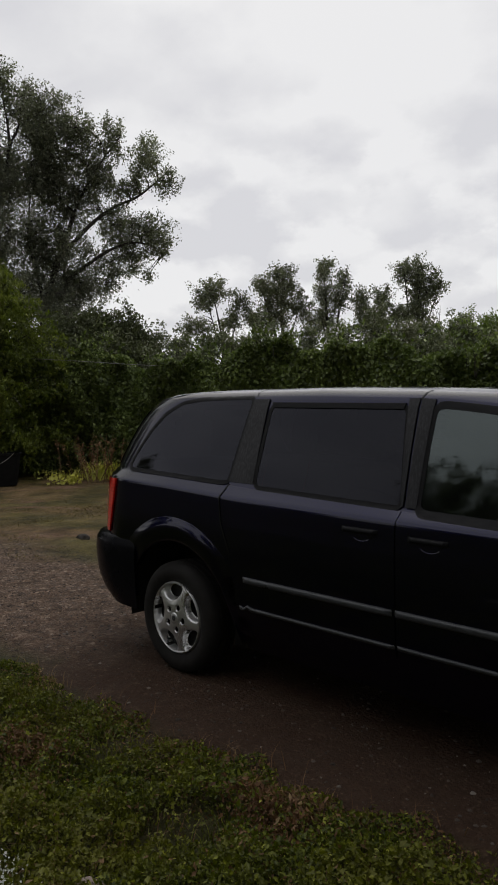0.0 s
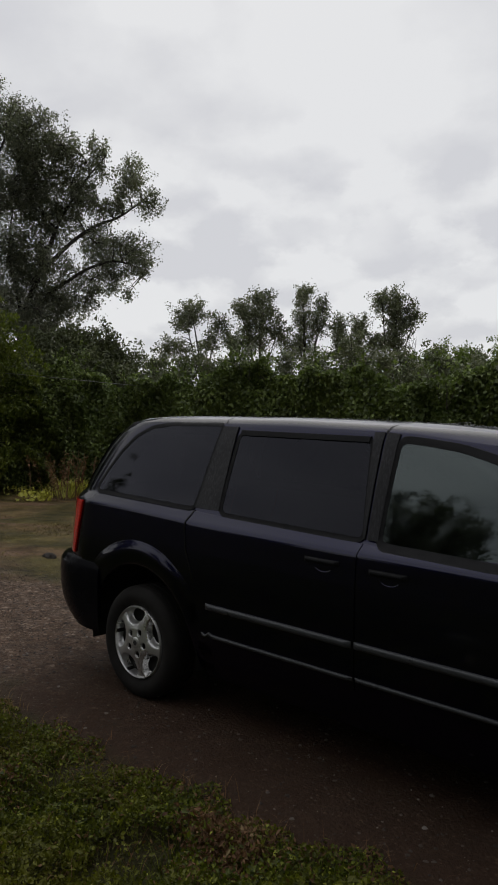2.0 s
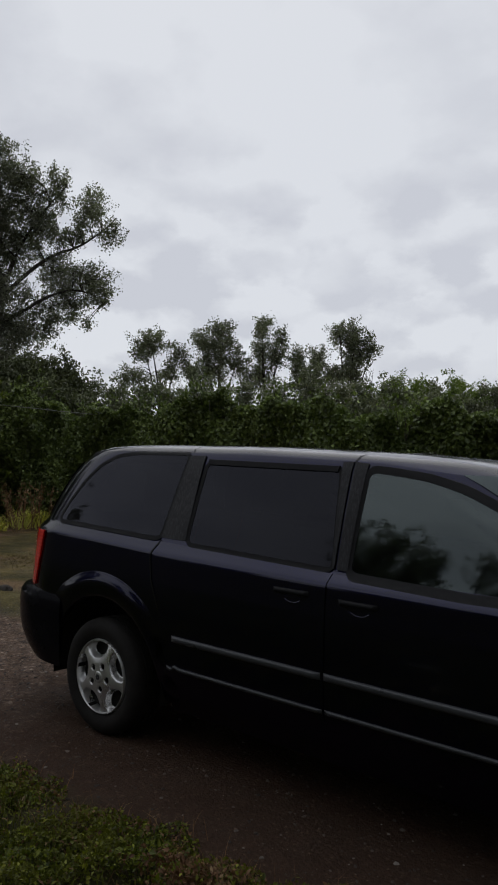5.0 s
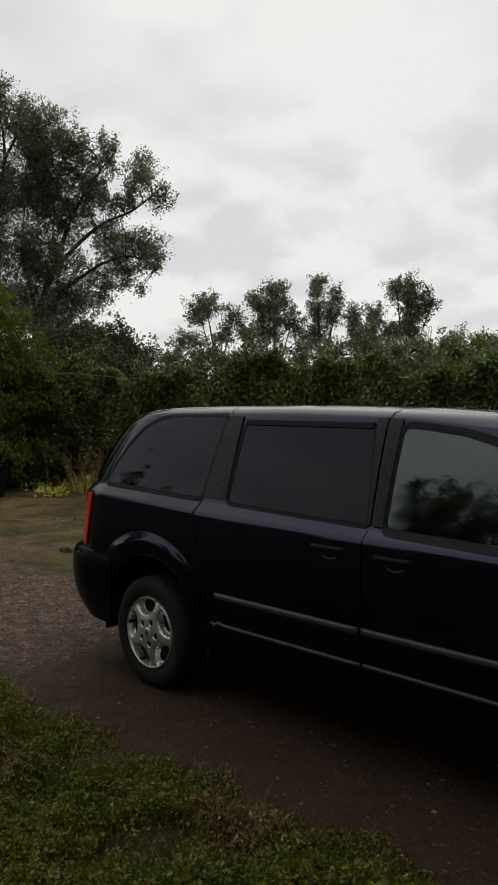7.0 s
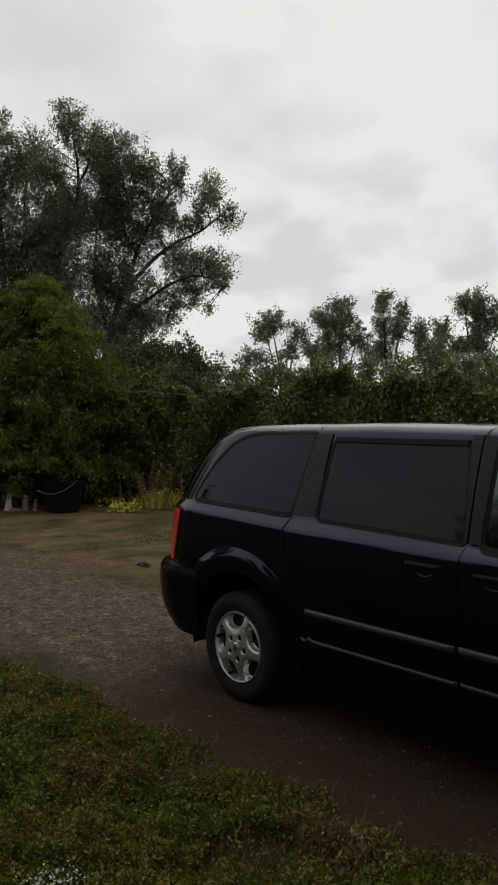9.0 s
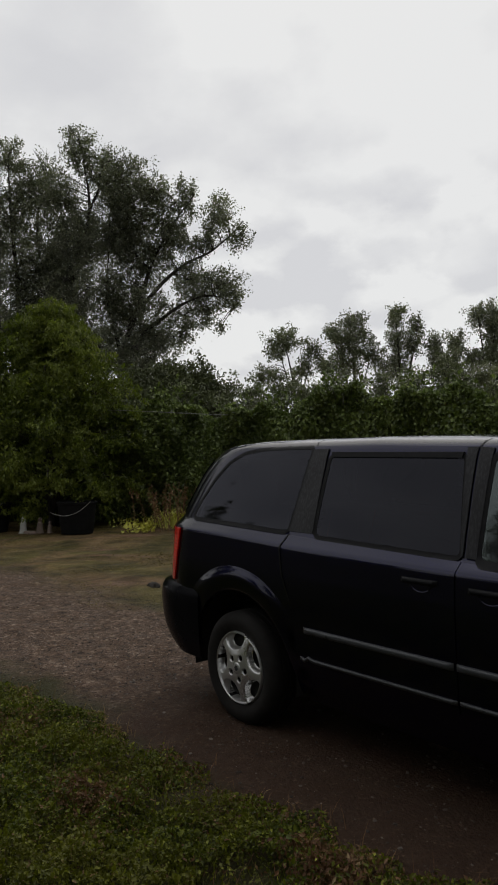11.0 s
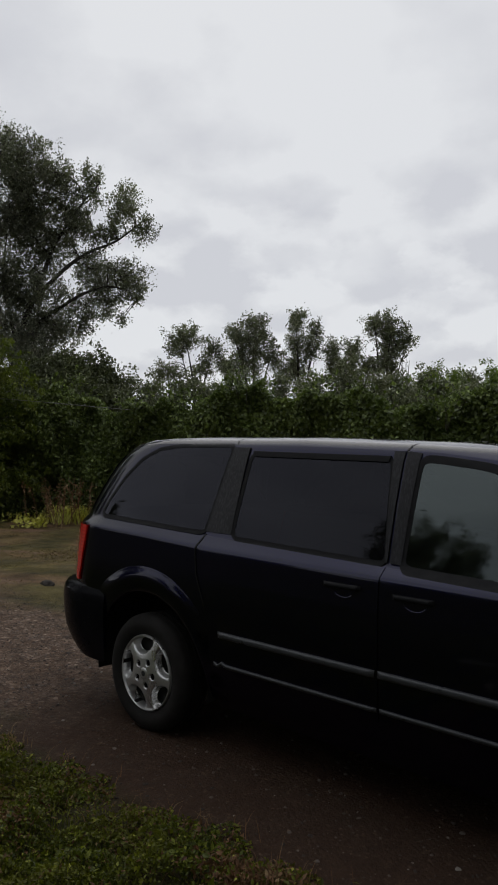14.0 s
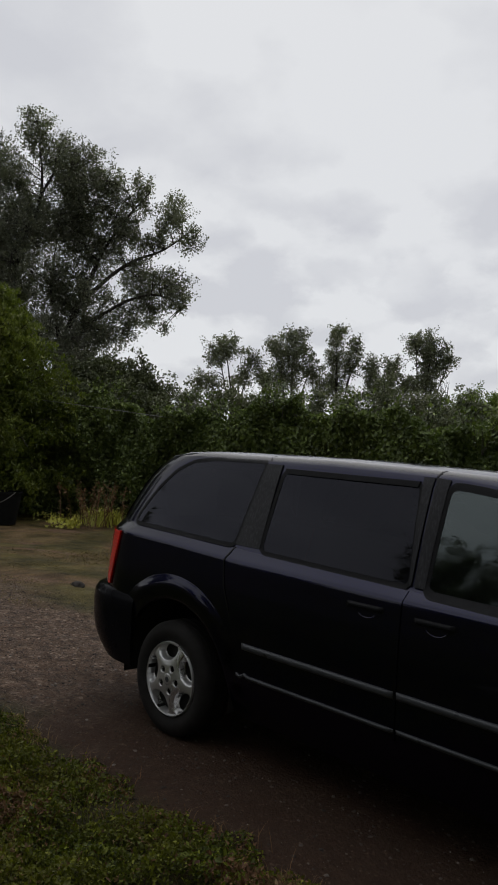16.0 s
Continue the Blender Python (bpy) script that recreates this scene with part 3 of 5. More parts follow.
def skin(name, A, B, material, parent, off=0.006, thick=0.008, nu=40, nv=12, far=False, extra=None, label="", loop=False):
    """A curved panel on the body's side between two lines of (x, z), with an edge turned inwards."""
    a, b = resampled(A, nu), resampled(B, nu)
    v = np.linspace(0, 1, nv)[:, None, None]
    xz = a * (1 - v) + b * v
    x, z = xz[..., 0], xz[..., 1]
    out = off + (extra(x, z, v[..., 0]) if extra else 0)
    y = side(x, z) - out
    front = np.stack([x, y, z], -1)
    lip = lambda line: line + np.array([0, thick, 0])
    rows = np.concatenate([lip(front[:1]), front, lip(front[-1:])])
    if not loop:
        cols = np.concatenate([lip(rows[:, :1]), rows, lip(rows[:, -1:])], 1)
    else:
        cols = rows
    verts = cols.reshape(-1, 3)
    if far:
        verts = verts * np.array([1, -1, 1]) + np.array([0, WIDTH, 0])
    faces = grid_faces(cols.shape[0], cols.shape[1])
    return mesh_part(name, verts, faces if far else faces[:, ::-1].copy(), material, parent, label, smooth=True)


def outward(poly, w):
    p = np.asarray(poly, float)
    e = np.roll(p, -1, 0) - np.roll(p, 1, 0)
    n = np.stack([-e[:, 1], e[:, 0]], 1) / np.hypot(*e.T)[:, None]
    area = np.sum(p[:, 0] * np.roll(p[:, 1], -1) - np.roll(p[:, 0], -1) * p[:, 1])
    return p + n * w * (-1 if area > 0 else 1)


def rounded(poly, r=0.03, n=4):
    """The outline with its corners cut to short arcs."""
    p, out = np.asarray(poly, float), []
    for a, b, c in zip(np.roll(p, 1, 0), p, np.roll(p, -1, 0)):
        u, w = a - b, c - b
        k = min(r, 0.45 * np.hypot(*u), 0.45 * np.hypot(*w))
        s, e2 = b + u / np.hypot(*u) * k, b + w / np.hypot(*w) * k
        for t in np.linspace(0, 1, n):
            out.append((1 - t) ** 2 * s + 2 * t * (1 - t) * b + t * t * e2)
    return np.array(out)


def closed(poly):
    return np.concatenate([poly, poly[:1]])


def glazing(name, poly, top_n, material, parent, far, edge=0.022):
    """A pane with its black surround: the outline's first top_n points are its upper edge from rear to front."""
    r = rounded(poly)
    skin("surround", closed(r), closed(outward(r, edge)), M_TRIM, parent, 0.0055, 0.008, 120, 3, far, loop=True)
    top = poly[:top_n]
    bottom = poly[top_n:][::-1]

    def straight(x, z, v):
        """Keeps the pane flat below the shoulder's upper crease."""
        zb = np.interp(x, BELT[:, 0], BELT[:, 1]) + 0.05
        slope = (side(x, zb + 0.06) - side(x, zb)) / 0.06
        return np.where(z < zb, side(x, z) - side(x, zb) - slope * (z - zb), 0.0)

    return skin(name, top, bottom, material, parent, 0.003, 0.004, 60, 16, far, extra=straight)


def bar(name, xs, zc, height, reach, material, parent, far, base=0.004, round_ends=True, label="", wobble=None):
    """A moulding along the side with a rounded section."""
    x = np.linspace(xs[0], xs[1], 60)
    a = np.linspace(-np.pi / 2, np.pi / 2, 9)
    z0 = np.full(60, zc) + (wobble(x) if wobble else 0)
    rows = []
    for t in a:
        z = z0 + np.sin(t) * height / 2
        end = np.clip(np.minimum(x - xs[0], xs[1] - x) / 0.02, 0.15, 1) if round_ends else 1
        rows.append(np.stack([x, side(x, z) - base - reach * np.cos(t) ** 0.6 * end, z], -1))
    v = np.stack(rows).reshape(-1, 3)
    if far:
        v = v * np.array([1, -1, 1]) + np.array([0, WIDTH, 0])
    f = grid_faces(9, 60)
    return mesh_part(name, v, f[:, ::-1].copy() if far else f, material, parent, label, smooth=True)


def lathe(profile, centre, sides=64, far=False):
    """Turns (depth, radius) pairs round a wheel's axle."""
    p = np.asarray(profile, float)
    a = np.linspace(0, 2 * np.pi, sides, endpoint=False)
    y = p[:, :1] + 0 * a
    v = np.stack([p[:, 1:] * np.cos(a), y, p[:, 1:] * np.sin(a)], -1).reshape(-1, 3) + np.array([centre[0], 0, centre[1]])
    if far:
        v = v * np.array([1, -1, 1]) + np.array([0, WIDTH, 0])
    return v, grid_faces(len(p), sides, True)


def wheel_cover():
    """Silver five-spoke cover: broad dished spokes, rounded openings by the rim and sunk lug holes."""
    r = np.concatenate([np.linspace(0.034, 0.198, 46), [0.201, 0.204, 0.2075, 0.2115, 0.2135]])
    a = np.linspace(0, 2 * np.pi, 260, endpoint=False)
    R, A = np.meshgrid(r, a, indexing="ij")
    da = (A - radians(29) + radians(36)) % radians(72) - radians(36)
    wide = 0.050 + 0.45 * np.clip(R - 0.150, -0.03, 0.05)
    q = ((np.abs(R - 0.159) / 0.037) ** 2.4 + (np.abs(da) * R / wide) ** 2.4) ** (1 / 2.4)
    lip = np.clip((1.50 - q) / 0.40, 0, 1)
    lip = lip * lip * (3 - 2 * lip)
    dl = (A - radians(66) + radians(36)) % radians(72) - radians(36)
    ql = np.hypot(R - 0.067, dl * 0.067) / 0.0160
    lug = np.clip((1.25 - ql) / 0.35, 0, 1)
    ridge = np.cos(np.clip(da * 5 / 2, -np.pi, np.pi)) ** 2
    y = 0.030 + 0.020 * (R / 0.2) ** 2 + 0.036 * lip + 0.014 * lug + 0.012 * ridge * np.clip((R - 0.08) / 0.08, 0, 1)
    rim = np.clip((R - 0.200) / 0.0135, 0, 1)
    y = np.where(rim > 0, 0.046 - 0.010 * np.sin(np.pi * rim) + 0.006 * rim, y)
    v = np.stack([R * np.cos(A), y, R * np.sin(A)], -1).reshape(-1, 3)
    f = grid_faces(len(r), 260, True)
    qc = np.minimum(q.ravel()[f].mean(1) / 1.10, ql.ravel()[f].mean(1) / 1.05)
    return v, f[qc > 1]


def add_wheel(wx, far):
    mirror = lambda v: v * np.array([1, -1, 1]) + np.array([0, WIDTH, 0]) if far else v
    shift = -0.022
    tyre_p = [(0.075, 0.20), (0.052, 0.213), (0.040, 0.235), (0.032, 0.262), (0.034, 0.283), (0.042, 0.303), (0.056, 0.319), (0.072, 0.327),
              (0.098, 0.3295), (0.100, 0.322), (0.108, 0.322), (0.110, 0.330), (0.140, 0.330), (0.142, 0.322), (0.150, 0.322), (0.152, 0.330),
              (0.185, 0.3295), (0.187, 0.322), (0.195, 0.322), (0.197, 0.329), (0.222, 0.326), (0.240, 0.315), (0.255, 0.28), (0.25, 0.20)]
    v, f = lathe([(d + shift, r) for d, r in tyre_p], (wx, HUB), 96, far)
    wheel = mesh_part("wheel", v, f if far else f[:, ::-1].copy(), M_RUBBER, van, "worn black tyre on a silver wheel cover", smooth=True)
    cv, cf = wheel_cover()
    mesh_part("wheel_cover", mirror(cv + np.array([wx, shift, HUB])), cf, M_SILVER, wheel, "silver five-spoke wheel cover", smooth=True)
    # near-black disc that puts shade into the cover's openings
    v, f = lathe([(d + shift, r) for d, r in [(0.100, 0.002), (0.100, 0.205), (0.060, 0.2125)]], (wx, HUB), 48, far)
    mesh_part("dark_backing_disc", v, f, M_LINER, wheel)
    v, f = lathe([(d + shift, r) for d, r in [(0.027, 0.001), (0.027, 0.025), (0.0285, 0.030), (0.036, 0.036)]], (wx, HUB), 40, far)
    mesh_part("centre_cap", v, f, M_SILVER, wheel, smooth=True)
    v, f = lathe([(d + shift, r) for d, r in [(0.0255, 0.001), (0.0245, 0.009), (0.0255, 0.017), (0.028, 0.018)]], (wx, HUB), 6, far)
    mesh_part("badge", v, f, M_STRIP, wheel)
    for k in range(5):
        an = radians(66 + 72 * k)
        v, f = lathe([(d + shift, r) for d, r in [(0.064, 0.001), (0.064, 0.006), (0.068, 0.0085), (0.100, 0.0085)]], (wx + 0.067 * math.cos(an), HUB + 0.067 * math.sin(an)), 6, far)
        mesh_part("lug_nut", v, f, M_NUT, wheel)
    # the well that the wheel sits in, and the flared lip round it
    an = np.linspace(radians(-8), radians(189), 48)
    rows = [np.stack([wx + 0.475 * np.cos(an), np.full(48, d), HUB + 0.475 * np.sin(an)], -1) for d in (0.047, 0.12, 0.40)]
    rows.append(np.stack([wx + 0.02 * np.cos(an), np.full(48, 0.40), HUB + 0.02 * np.sin(an)], -1))
    mesh_part("wheel_well", mirror(np.stack(rows).reshape(-1, 3)), grid_faces(4, 48), M_LINER, van)
    an = np.linspace(radians(-5), radians(175), 72)
    prof = [(0.462, -0.045), (0.457, -0.002), (0.462, 0.006), (0.475, 0.010), (0.495, 0.0145), (0.515, 0.0185), (0.533, 0.0205), (0.548, 0.0200), (0.561, 0.0170), (0.574, 0.0120),
            (0.586, 0.0060), (0.596, 0.0015), (0.604, -0.0005), (0.610, -0.006)]
    fade = np.clip((HUB + 0.5 * np.sin(an) - 0.62) / 0.17, 0, 1)
    fade = 0.80 * fade * fade * (3 - 2 * fade)
    rows = []
    for rr, o in prof:
        x, z = wx + rr * np.cos(an), HUB + rr * np.sin(an)
        rows.append(np.stack([x, side(x, z) - (o * fade if o > 0 else o), z], -1))
    f = grid_faces(len(prof), 72)
    mesh_part("fender_flare", mirror(np.stack(rows).reshape(-1, 3)), f if far else f[:, ::-1].copy(), M_PAINT, van, smooth=True)


for far in (False, True):
    for wx in WHEELS:
        add_wheel(wx, far)
    # quarter glass, pillars and doors
    glazing("quarter_glass", Q_GLASS, 7, M_PRIVACY, van, far)
    skin("pillar_trim", [(0.478, 1.612), (0.419, 1.160)], [(0.592, 1.612), (0.600, 1.158)], M_PILLAR, van, 0.0085, 0.006, 20, 6, far, label="dull grey pillar film")
    slide = skin("sliding_door", [(0.424, 1.140), (0.62, 1.131), (1.0, 1.119), (1.534, 1.102)],
                 [(0.530, 0.440), (0.80, 0.440), (1.2, 0.440), (1.526, 0.440)], M_PAINT, van, 0.005, 0.012, 60, 60, far,
                 extra=None, label="sliding rear door with dark glass")
    glazing("window_pane", S_GLASS, 2, M_PRIVACY, slide, far)
    skin("rain_guard", [(0.625, 1.594), (1.462, 1.584)], [(0.632, 1.567), (1.458, 1.557)], M_TRIM, slide, 0.012, 0.010, 30, 4, far)
    skin("pillar_trim", [(1.474, 1.606), (1.524, 1.122)], [(1.530, 1.606), (1.535, 1.121)], M_PILLAR, slide, 0.0085, 0.006, 20, 6, far, label="dull grey pillar film")
    bar("side_moulding", (0.578, 1.517), 0.648, 0.034, 0.016, M_STRIP, slide, far, 0.006, label="grey side moulding")
    # the sill strip's grey stands in for body paint catching the sky
    bar("sill_strip", (0.535, 1.522), 0.490, 0.022, 0.014, M_STRIP, slide, far, 0.004, label="scuffed sill strip with a bent end, greyed as sky sheen on paint",
        wobble=lambda x: 0.012 * np.exp(-((x - 0.60) / 0.018) ** 2) - 0.010 * np.exp(-((x - 0.575) / 0.015) ** 2))
    front = skin("front_door", [(1.545, 1.102), (2.0, 1.092), (2.4, 1.086), (2.68, 1.080)],
                 [(1.536, 0.440), (2.0, 0.440), (2.4, 0.440), (2.62, 0.440)], M_PAINT, van, 0.005, 0.012, 60, 60, far, label="front door with lighter tinted glass")
    glazing("window_pane", F_GLASS, 8, M_WINDOW, front, far, 0.034)
    skin("pillar_trim", [(1.543, 1.606), (1.549, 1.120)], [(1.612, 1.600), (1.604, 1.118)], M_PILLAR, front, 0.0085, 0.006, 20, 6, far, label="dull grey pillar film")
    bar("side_moulding", (1.532, 2.60), 0.650, 0.034, 0.016, M_STRIP, front, far, 0.006, label="grey side moulding")
    bar("sill_strip", (1.534, 2.60), 0.492, 0.022, 0.014, M_STRIP, front, far, 0.004)
    # dark joints in the roof rail, and the seam down the rear edge of the sliding door
    skin("roof_joint", [(0.438, 1.675), (0.452, 1.655), (0.478, 1.628)], [(0.446, 1.675), (0.460, 1.655), (0.486, 1.628)], M_TRIM, van, 0.002, 0.004, 8, 2, far)
    skin("roof_joint", [(1.535, 1.675), (1.531, 1.650), (1.531, 1.600)], [(1.545, 1.675), (1.541, 1.650), (1.541, 1.600)], M_TRIM, van, 0.002, 0.004, 8, 2, far)
    skin("door_joint", [(0.414, 1.146), (0.398, 1.066), (0.41, 0.94), (0.50, 0.70), (0.52, 0.44)], [(0.424, 1.146), (0.407, 1.066), (0.42, 0.94), (0.51, 0.70), (0.53, 0.44)],
         M_TRIM, van, 0.0045, 0.006, 40, 2, far)
    # handles: a pull bar over a rounded cup
    for owner, x0, x1, zc in ((slide, 1.245, 1.448, 1.002), (front, 1.602, 1.800, 0.992)):
        bar("door_handle", (x0, x1), zc, 0.026, 0.018, M_TRIM, owner, far, 0.006, label="dark pull handle")
        cup = np.linspace(0, np.pi, 24)
        cx, cz = (x0 + x1) / 2 + 0.01, zc - 0.012
        pts = np.stack([cx + 0.055 * np.cos(cup), 0 * cup, cz - 0.036 * np.sin(cup)], -1)
        pts[:, 1] = side(pts[:, 0], pts[:, 2]) - 0.005
        if far:
            pts = pts * np.array([1, -1, 1]) + np.array([0, WIDTH, 0])
        v, f = tube(pts, 0.0028, 6)
        mesh_part("handle_cup", v, f, M_PAINT, owner, smooth=True)
    # tail lamp: red lens round the corner, with clear lenses on its rear edge
    lamp = skin("tail_lamp", [(-0.565, 1.118), (-0.592, 1.0), (-0.632, 0.86), (-0.665, 0.768)], [(-0.842, 1.112), (-0.862, 1.0), (-0.885, 0.86), (-0.890, 0.768)],
                M_RED, van, 0.012, 0.02, 30, 24, far, label="red tail lamp lens")
    skin("clear_lens", [(-0.765, 1.075), (-0.772, 1.045)], [(-0.835, 1.075), (-0.838, 1.045)], M_CLEAR, lamp, 0.016, 0.01, 6, 6, far)
    skin("clear_lens", [(-0.772, 1.030), (-0.780, 0.995)], [(-0.838, 1.030), (-0.843, 0.995)], M_CLEAR, lamp, 0.016, 0.01, 6, 6, far)
    skin("head_lamp", [(3.62, 0.90), (3.90, 0.84)], [(3.66, 0.72), (3.94, 0.70)], M_CLEAR, van, 0.006, 0.01, 16, 10, far, label="clear head lamp")

# bumpers, front glass and rear glass
B_TABLE = np.array([(0.30, -0.93, 0.045), (0.37, -1.00, 0.030), (0.45, -1.045, 0.020), (0.53, -1.06, 0.012), (0.64, -1.068, 0.008), (0.70, -1.063, 0.012), (0.738, -1.035, 0.020), (0.76, -0.95, 0.036)])


def bumper_ring(z, x_end):
    xr, s = np.interp(z, B_TABLE[:, 0], B_TABLE[:, 1]), np.interp(z, B_TABLE[:, 0], B_TABLE[:, 2])
    a = np.linspace(0, np.pi / 2, 22)
    xs = np.concatenate([np.linspace(x_end, xr + 0.45, 8)[:-1], xr + 0.45 - 0.45 * np.sin(a)])
    ys = np.concatenate([np.full(7, s), s + 0.35 - 0.35 * np.cos(a)]) - 0.012
    back = np.linspace(ys[-1], WIDTH / 2, 6)[1:]
    near = np.concatenate([np.stack([xs, ys], 1), np.stack([np.full(5, xr) - 0.03 * np.linspace(0, 1, 5), back], 1)])
    far = near[::-1][1:] * np.array([1, -1]) + np.array([0, WIDTH])
    ring = np.concatenate([near, far])
    return np.column_stack([ring, np.full(len(ring), z)])


bz = np.concatenate([np.linspace(0.30, 0.45, 6), np.linspace(0.48, 0.68, 8), np.linspace(0.70, 0.76, 6)])
b_rows = np.stack([bumper_ring(z, -0.372 - 0.02 * np.clip((0.5 - z) / 0.2, 0, 1)) for z in bz])
inner = b_rows[[0, -1]].copy()
inner[:, :, 0] = np.maximum(inner[:, :, 0], -0.84)
inner[:, :, 1] = np.clip(inner[:, :, 1], 0.055, WIDTH - 0.055)
b_rows = np.concatenate([inner[:1], b_rows, inner[1:]])
bumper = mesh_part("rear_bumper", b_rows.reshape(-1, 3), grid_faces(len(b_rows), b_rows.shape[1]), M_BUMPER, van, "dull dark navy rear bumper", smooth=True)


def end_pane(name, zs, at_front, material, label=""):
    rows = []
    for z in zs:
        r = hull_ring(z)
        half = (len(r) + 2) // 2
        near = r[:half]
        pick = near[:14] if at_front else near[-14:]
        far = pick * np.array([1, -1, 1]) + np.array([0, WIDTH, 0])
        row = np.concatenate([far[::-1], pick[1:]]) if not at_front else np.concatenate([pick[::-1], far[1:]])
        row[:, 0] += 0.012 if at_front else -0.012
        rows.append(row)
    return mesh_part(name, np.stack(rows).reshape(-1, 3), grid_faces(len(rows), rows[0].shape[0]), material, van, label, smooth=True)


end_pane("windscreen", np.linspace(1.12, 1.57, 12), True, M_WINDOW)
end_pane("rear_window", np.linspace(1.20, 1.55, 10), False, M_PRIVACY)

# floor pan under the cabin, between the axles
pan = bmesh.new()
bmesh.ops.create_cube(pan, size=1)
bmesh.ops.scale(pan, vec=(2.02, 1.70, 0.05), verts=pan.verts)
bmesh.ops.bevel(pan, geom=pan.edges[:], offset=0.015, segments=2, affect="EDGES")
bmesh.ops.translate(pan, vec=(1.54, WIDTH / 2, 0.265), verts=pan.verts)
part("floor_pan", pan, M_LINER, van)


# ---- plants ----
def limb_points(p, n):
    p = np.asarray(p, float)
    d = np.r_[0, np.cumsum(np.linalg.norm(np.diff(p, axis=0), axis=1))]
    t = np.linspace(0, d[-1], n)
    return np.stack([np.interp(t, d, p[:, k]) for k in range(3)], 1), d[-1]


def tree(name, base, limbs, label, leaf_mat, seed, thick=0.25, sub_len=(1.2, 2.6), per_m=2.2, twigs=7, clump=30, clump_r=0.32,
         leaf=(0.10, 0.065), category="tree", group="", bare=0, start=0.25, rise=0.35, wood_shrink=0.55):
    """A tree from the lines of its main limbs (points relative to its base): side branches, twigs and leaf clumps grow on them."""
    rng = np.random.default_rng(seed)
    root = thing(name, tuple(base), label, category, group)
    wood, centres = [], []
    for k, line in enumerate(limbs):
        pts, length = limb_points(line, 14)
        pts[1:-1] += rng.normal(scale=0.05, size=(12, 3))
        pts = pts + base
        r0 = thick * (1.0 if k == 0 else wood_shrink)
        wood.append(tube(pts, np.linspace(r0, 0.03, 14), 8))
        n_sub = max(2, int(length * per_m))
        for i in range(n_sub):
            t = start + (1 - start) * (i + rng.uniform(0, 1)) / n_sub
            j = min(int(t * 13), 12)
            at = pts[j] + (pts[j + 1] - pts[j]) * (t * 13 - j)
            along = unit(pts[j + 1] - pts[j])
            way = unit(0.55 * along + 0.8 * unit(rng.normal(size=3)) + np.array([0, 0, rise]))
            L = rng.uniform(*sub_len) * (1.15 - 0.5 * t)
            s = np.linspace(0, 1, 6)[:, None]
            bend = unit(rng.normal(size=3)) * 0.18 * L + np.array([0, 0, 0.10 * L])
            br = at + way * L * s + bend * s * s
            wood.append(tube(br, np.linspace(max(0.018, r0 * 0.22), 0.007, 6), 5))
            for _ in range(twigs):
                u = rng.uniform(0.25, 1.05)
                c = at + way * L * u + bend * u * u + rng.normal(scale=clump_r * 0.8, size=3)
                n = rng.poisson(clump)
                centres.append(c + unit(rng.normal(size=(n, 3))) * rng.random((n, 1)) ** 0.5 * clump_r * rng.uniform(0.7, 1.25) * np.array([1, 1, 0.8]))
    for i in range(bare):
        pts, _ = limb_points(limbs[rng.integers(len(limbs))], 14)
        at = pts[-3] + base
        way, bow = unit(rng.normal(size=3) + np.array([0.3, 0.3, 0.5])), rng.normal(scale=0.18, size=3)
        s = np.linspace(0, 1, 7)[:, None]
        wood.append(tube(at + way * s * rng.uniform(0.6, 1.2) + bow * s * s, np.linspace(0.012, 0.004, 7), 4))
    v, f = joined(wood)
    mesh_part("trunk", v, f, M_BARK, root, smooth=True)
    c = np.concatenate(centres)
    v, f = leaves(rng, c, *leaf)
    mesh_part("crown", v, f, leaf_mat, root)
    return root


def on_plane(pairs, back=None, rng=None):
    """Limb points from (right, up) pairs, spread a little along the line of sight."""
    out = []
    for i, (a, z) in enumerate(pairs):
        b = (back * i / max(1, len(pairs) - 1)) if back else 0.0
        xy = RIGHT * a + AHEAD * b
        out.append((xy[0], xy[1], z))
    return out


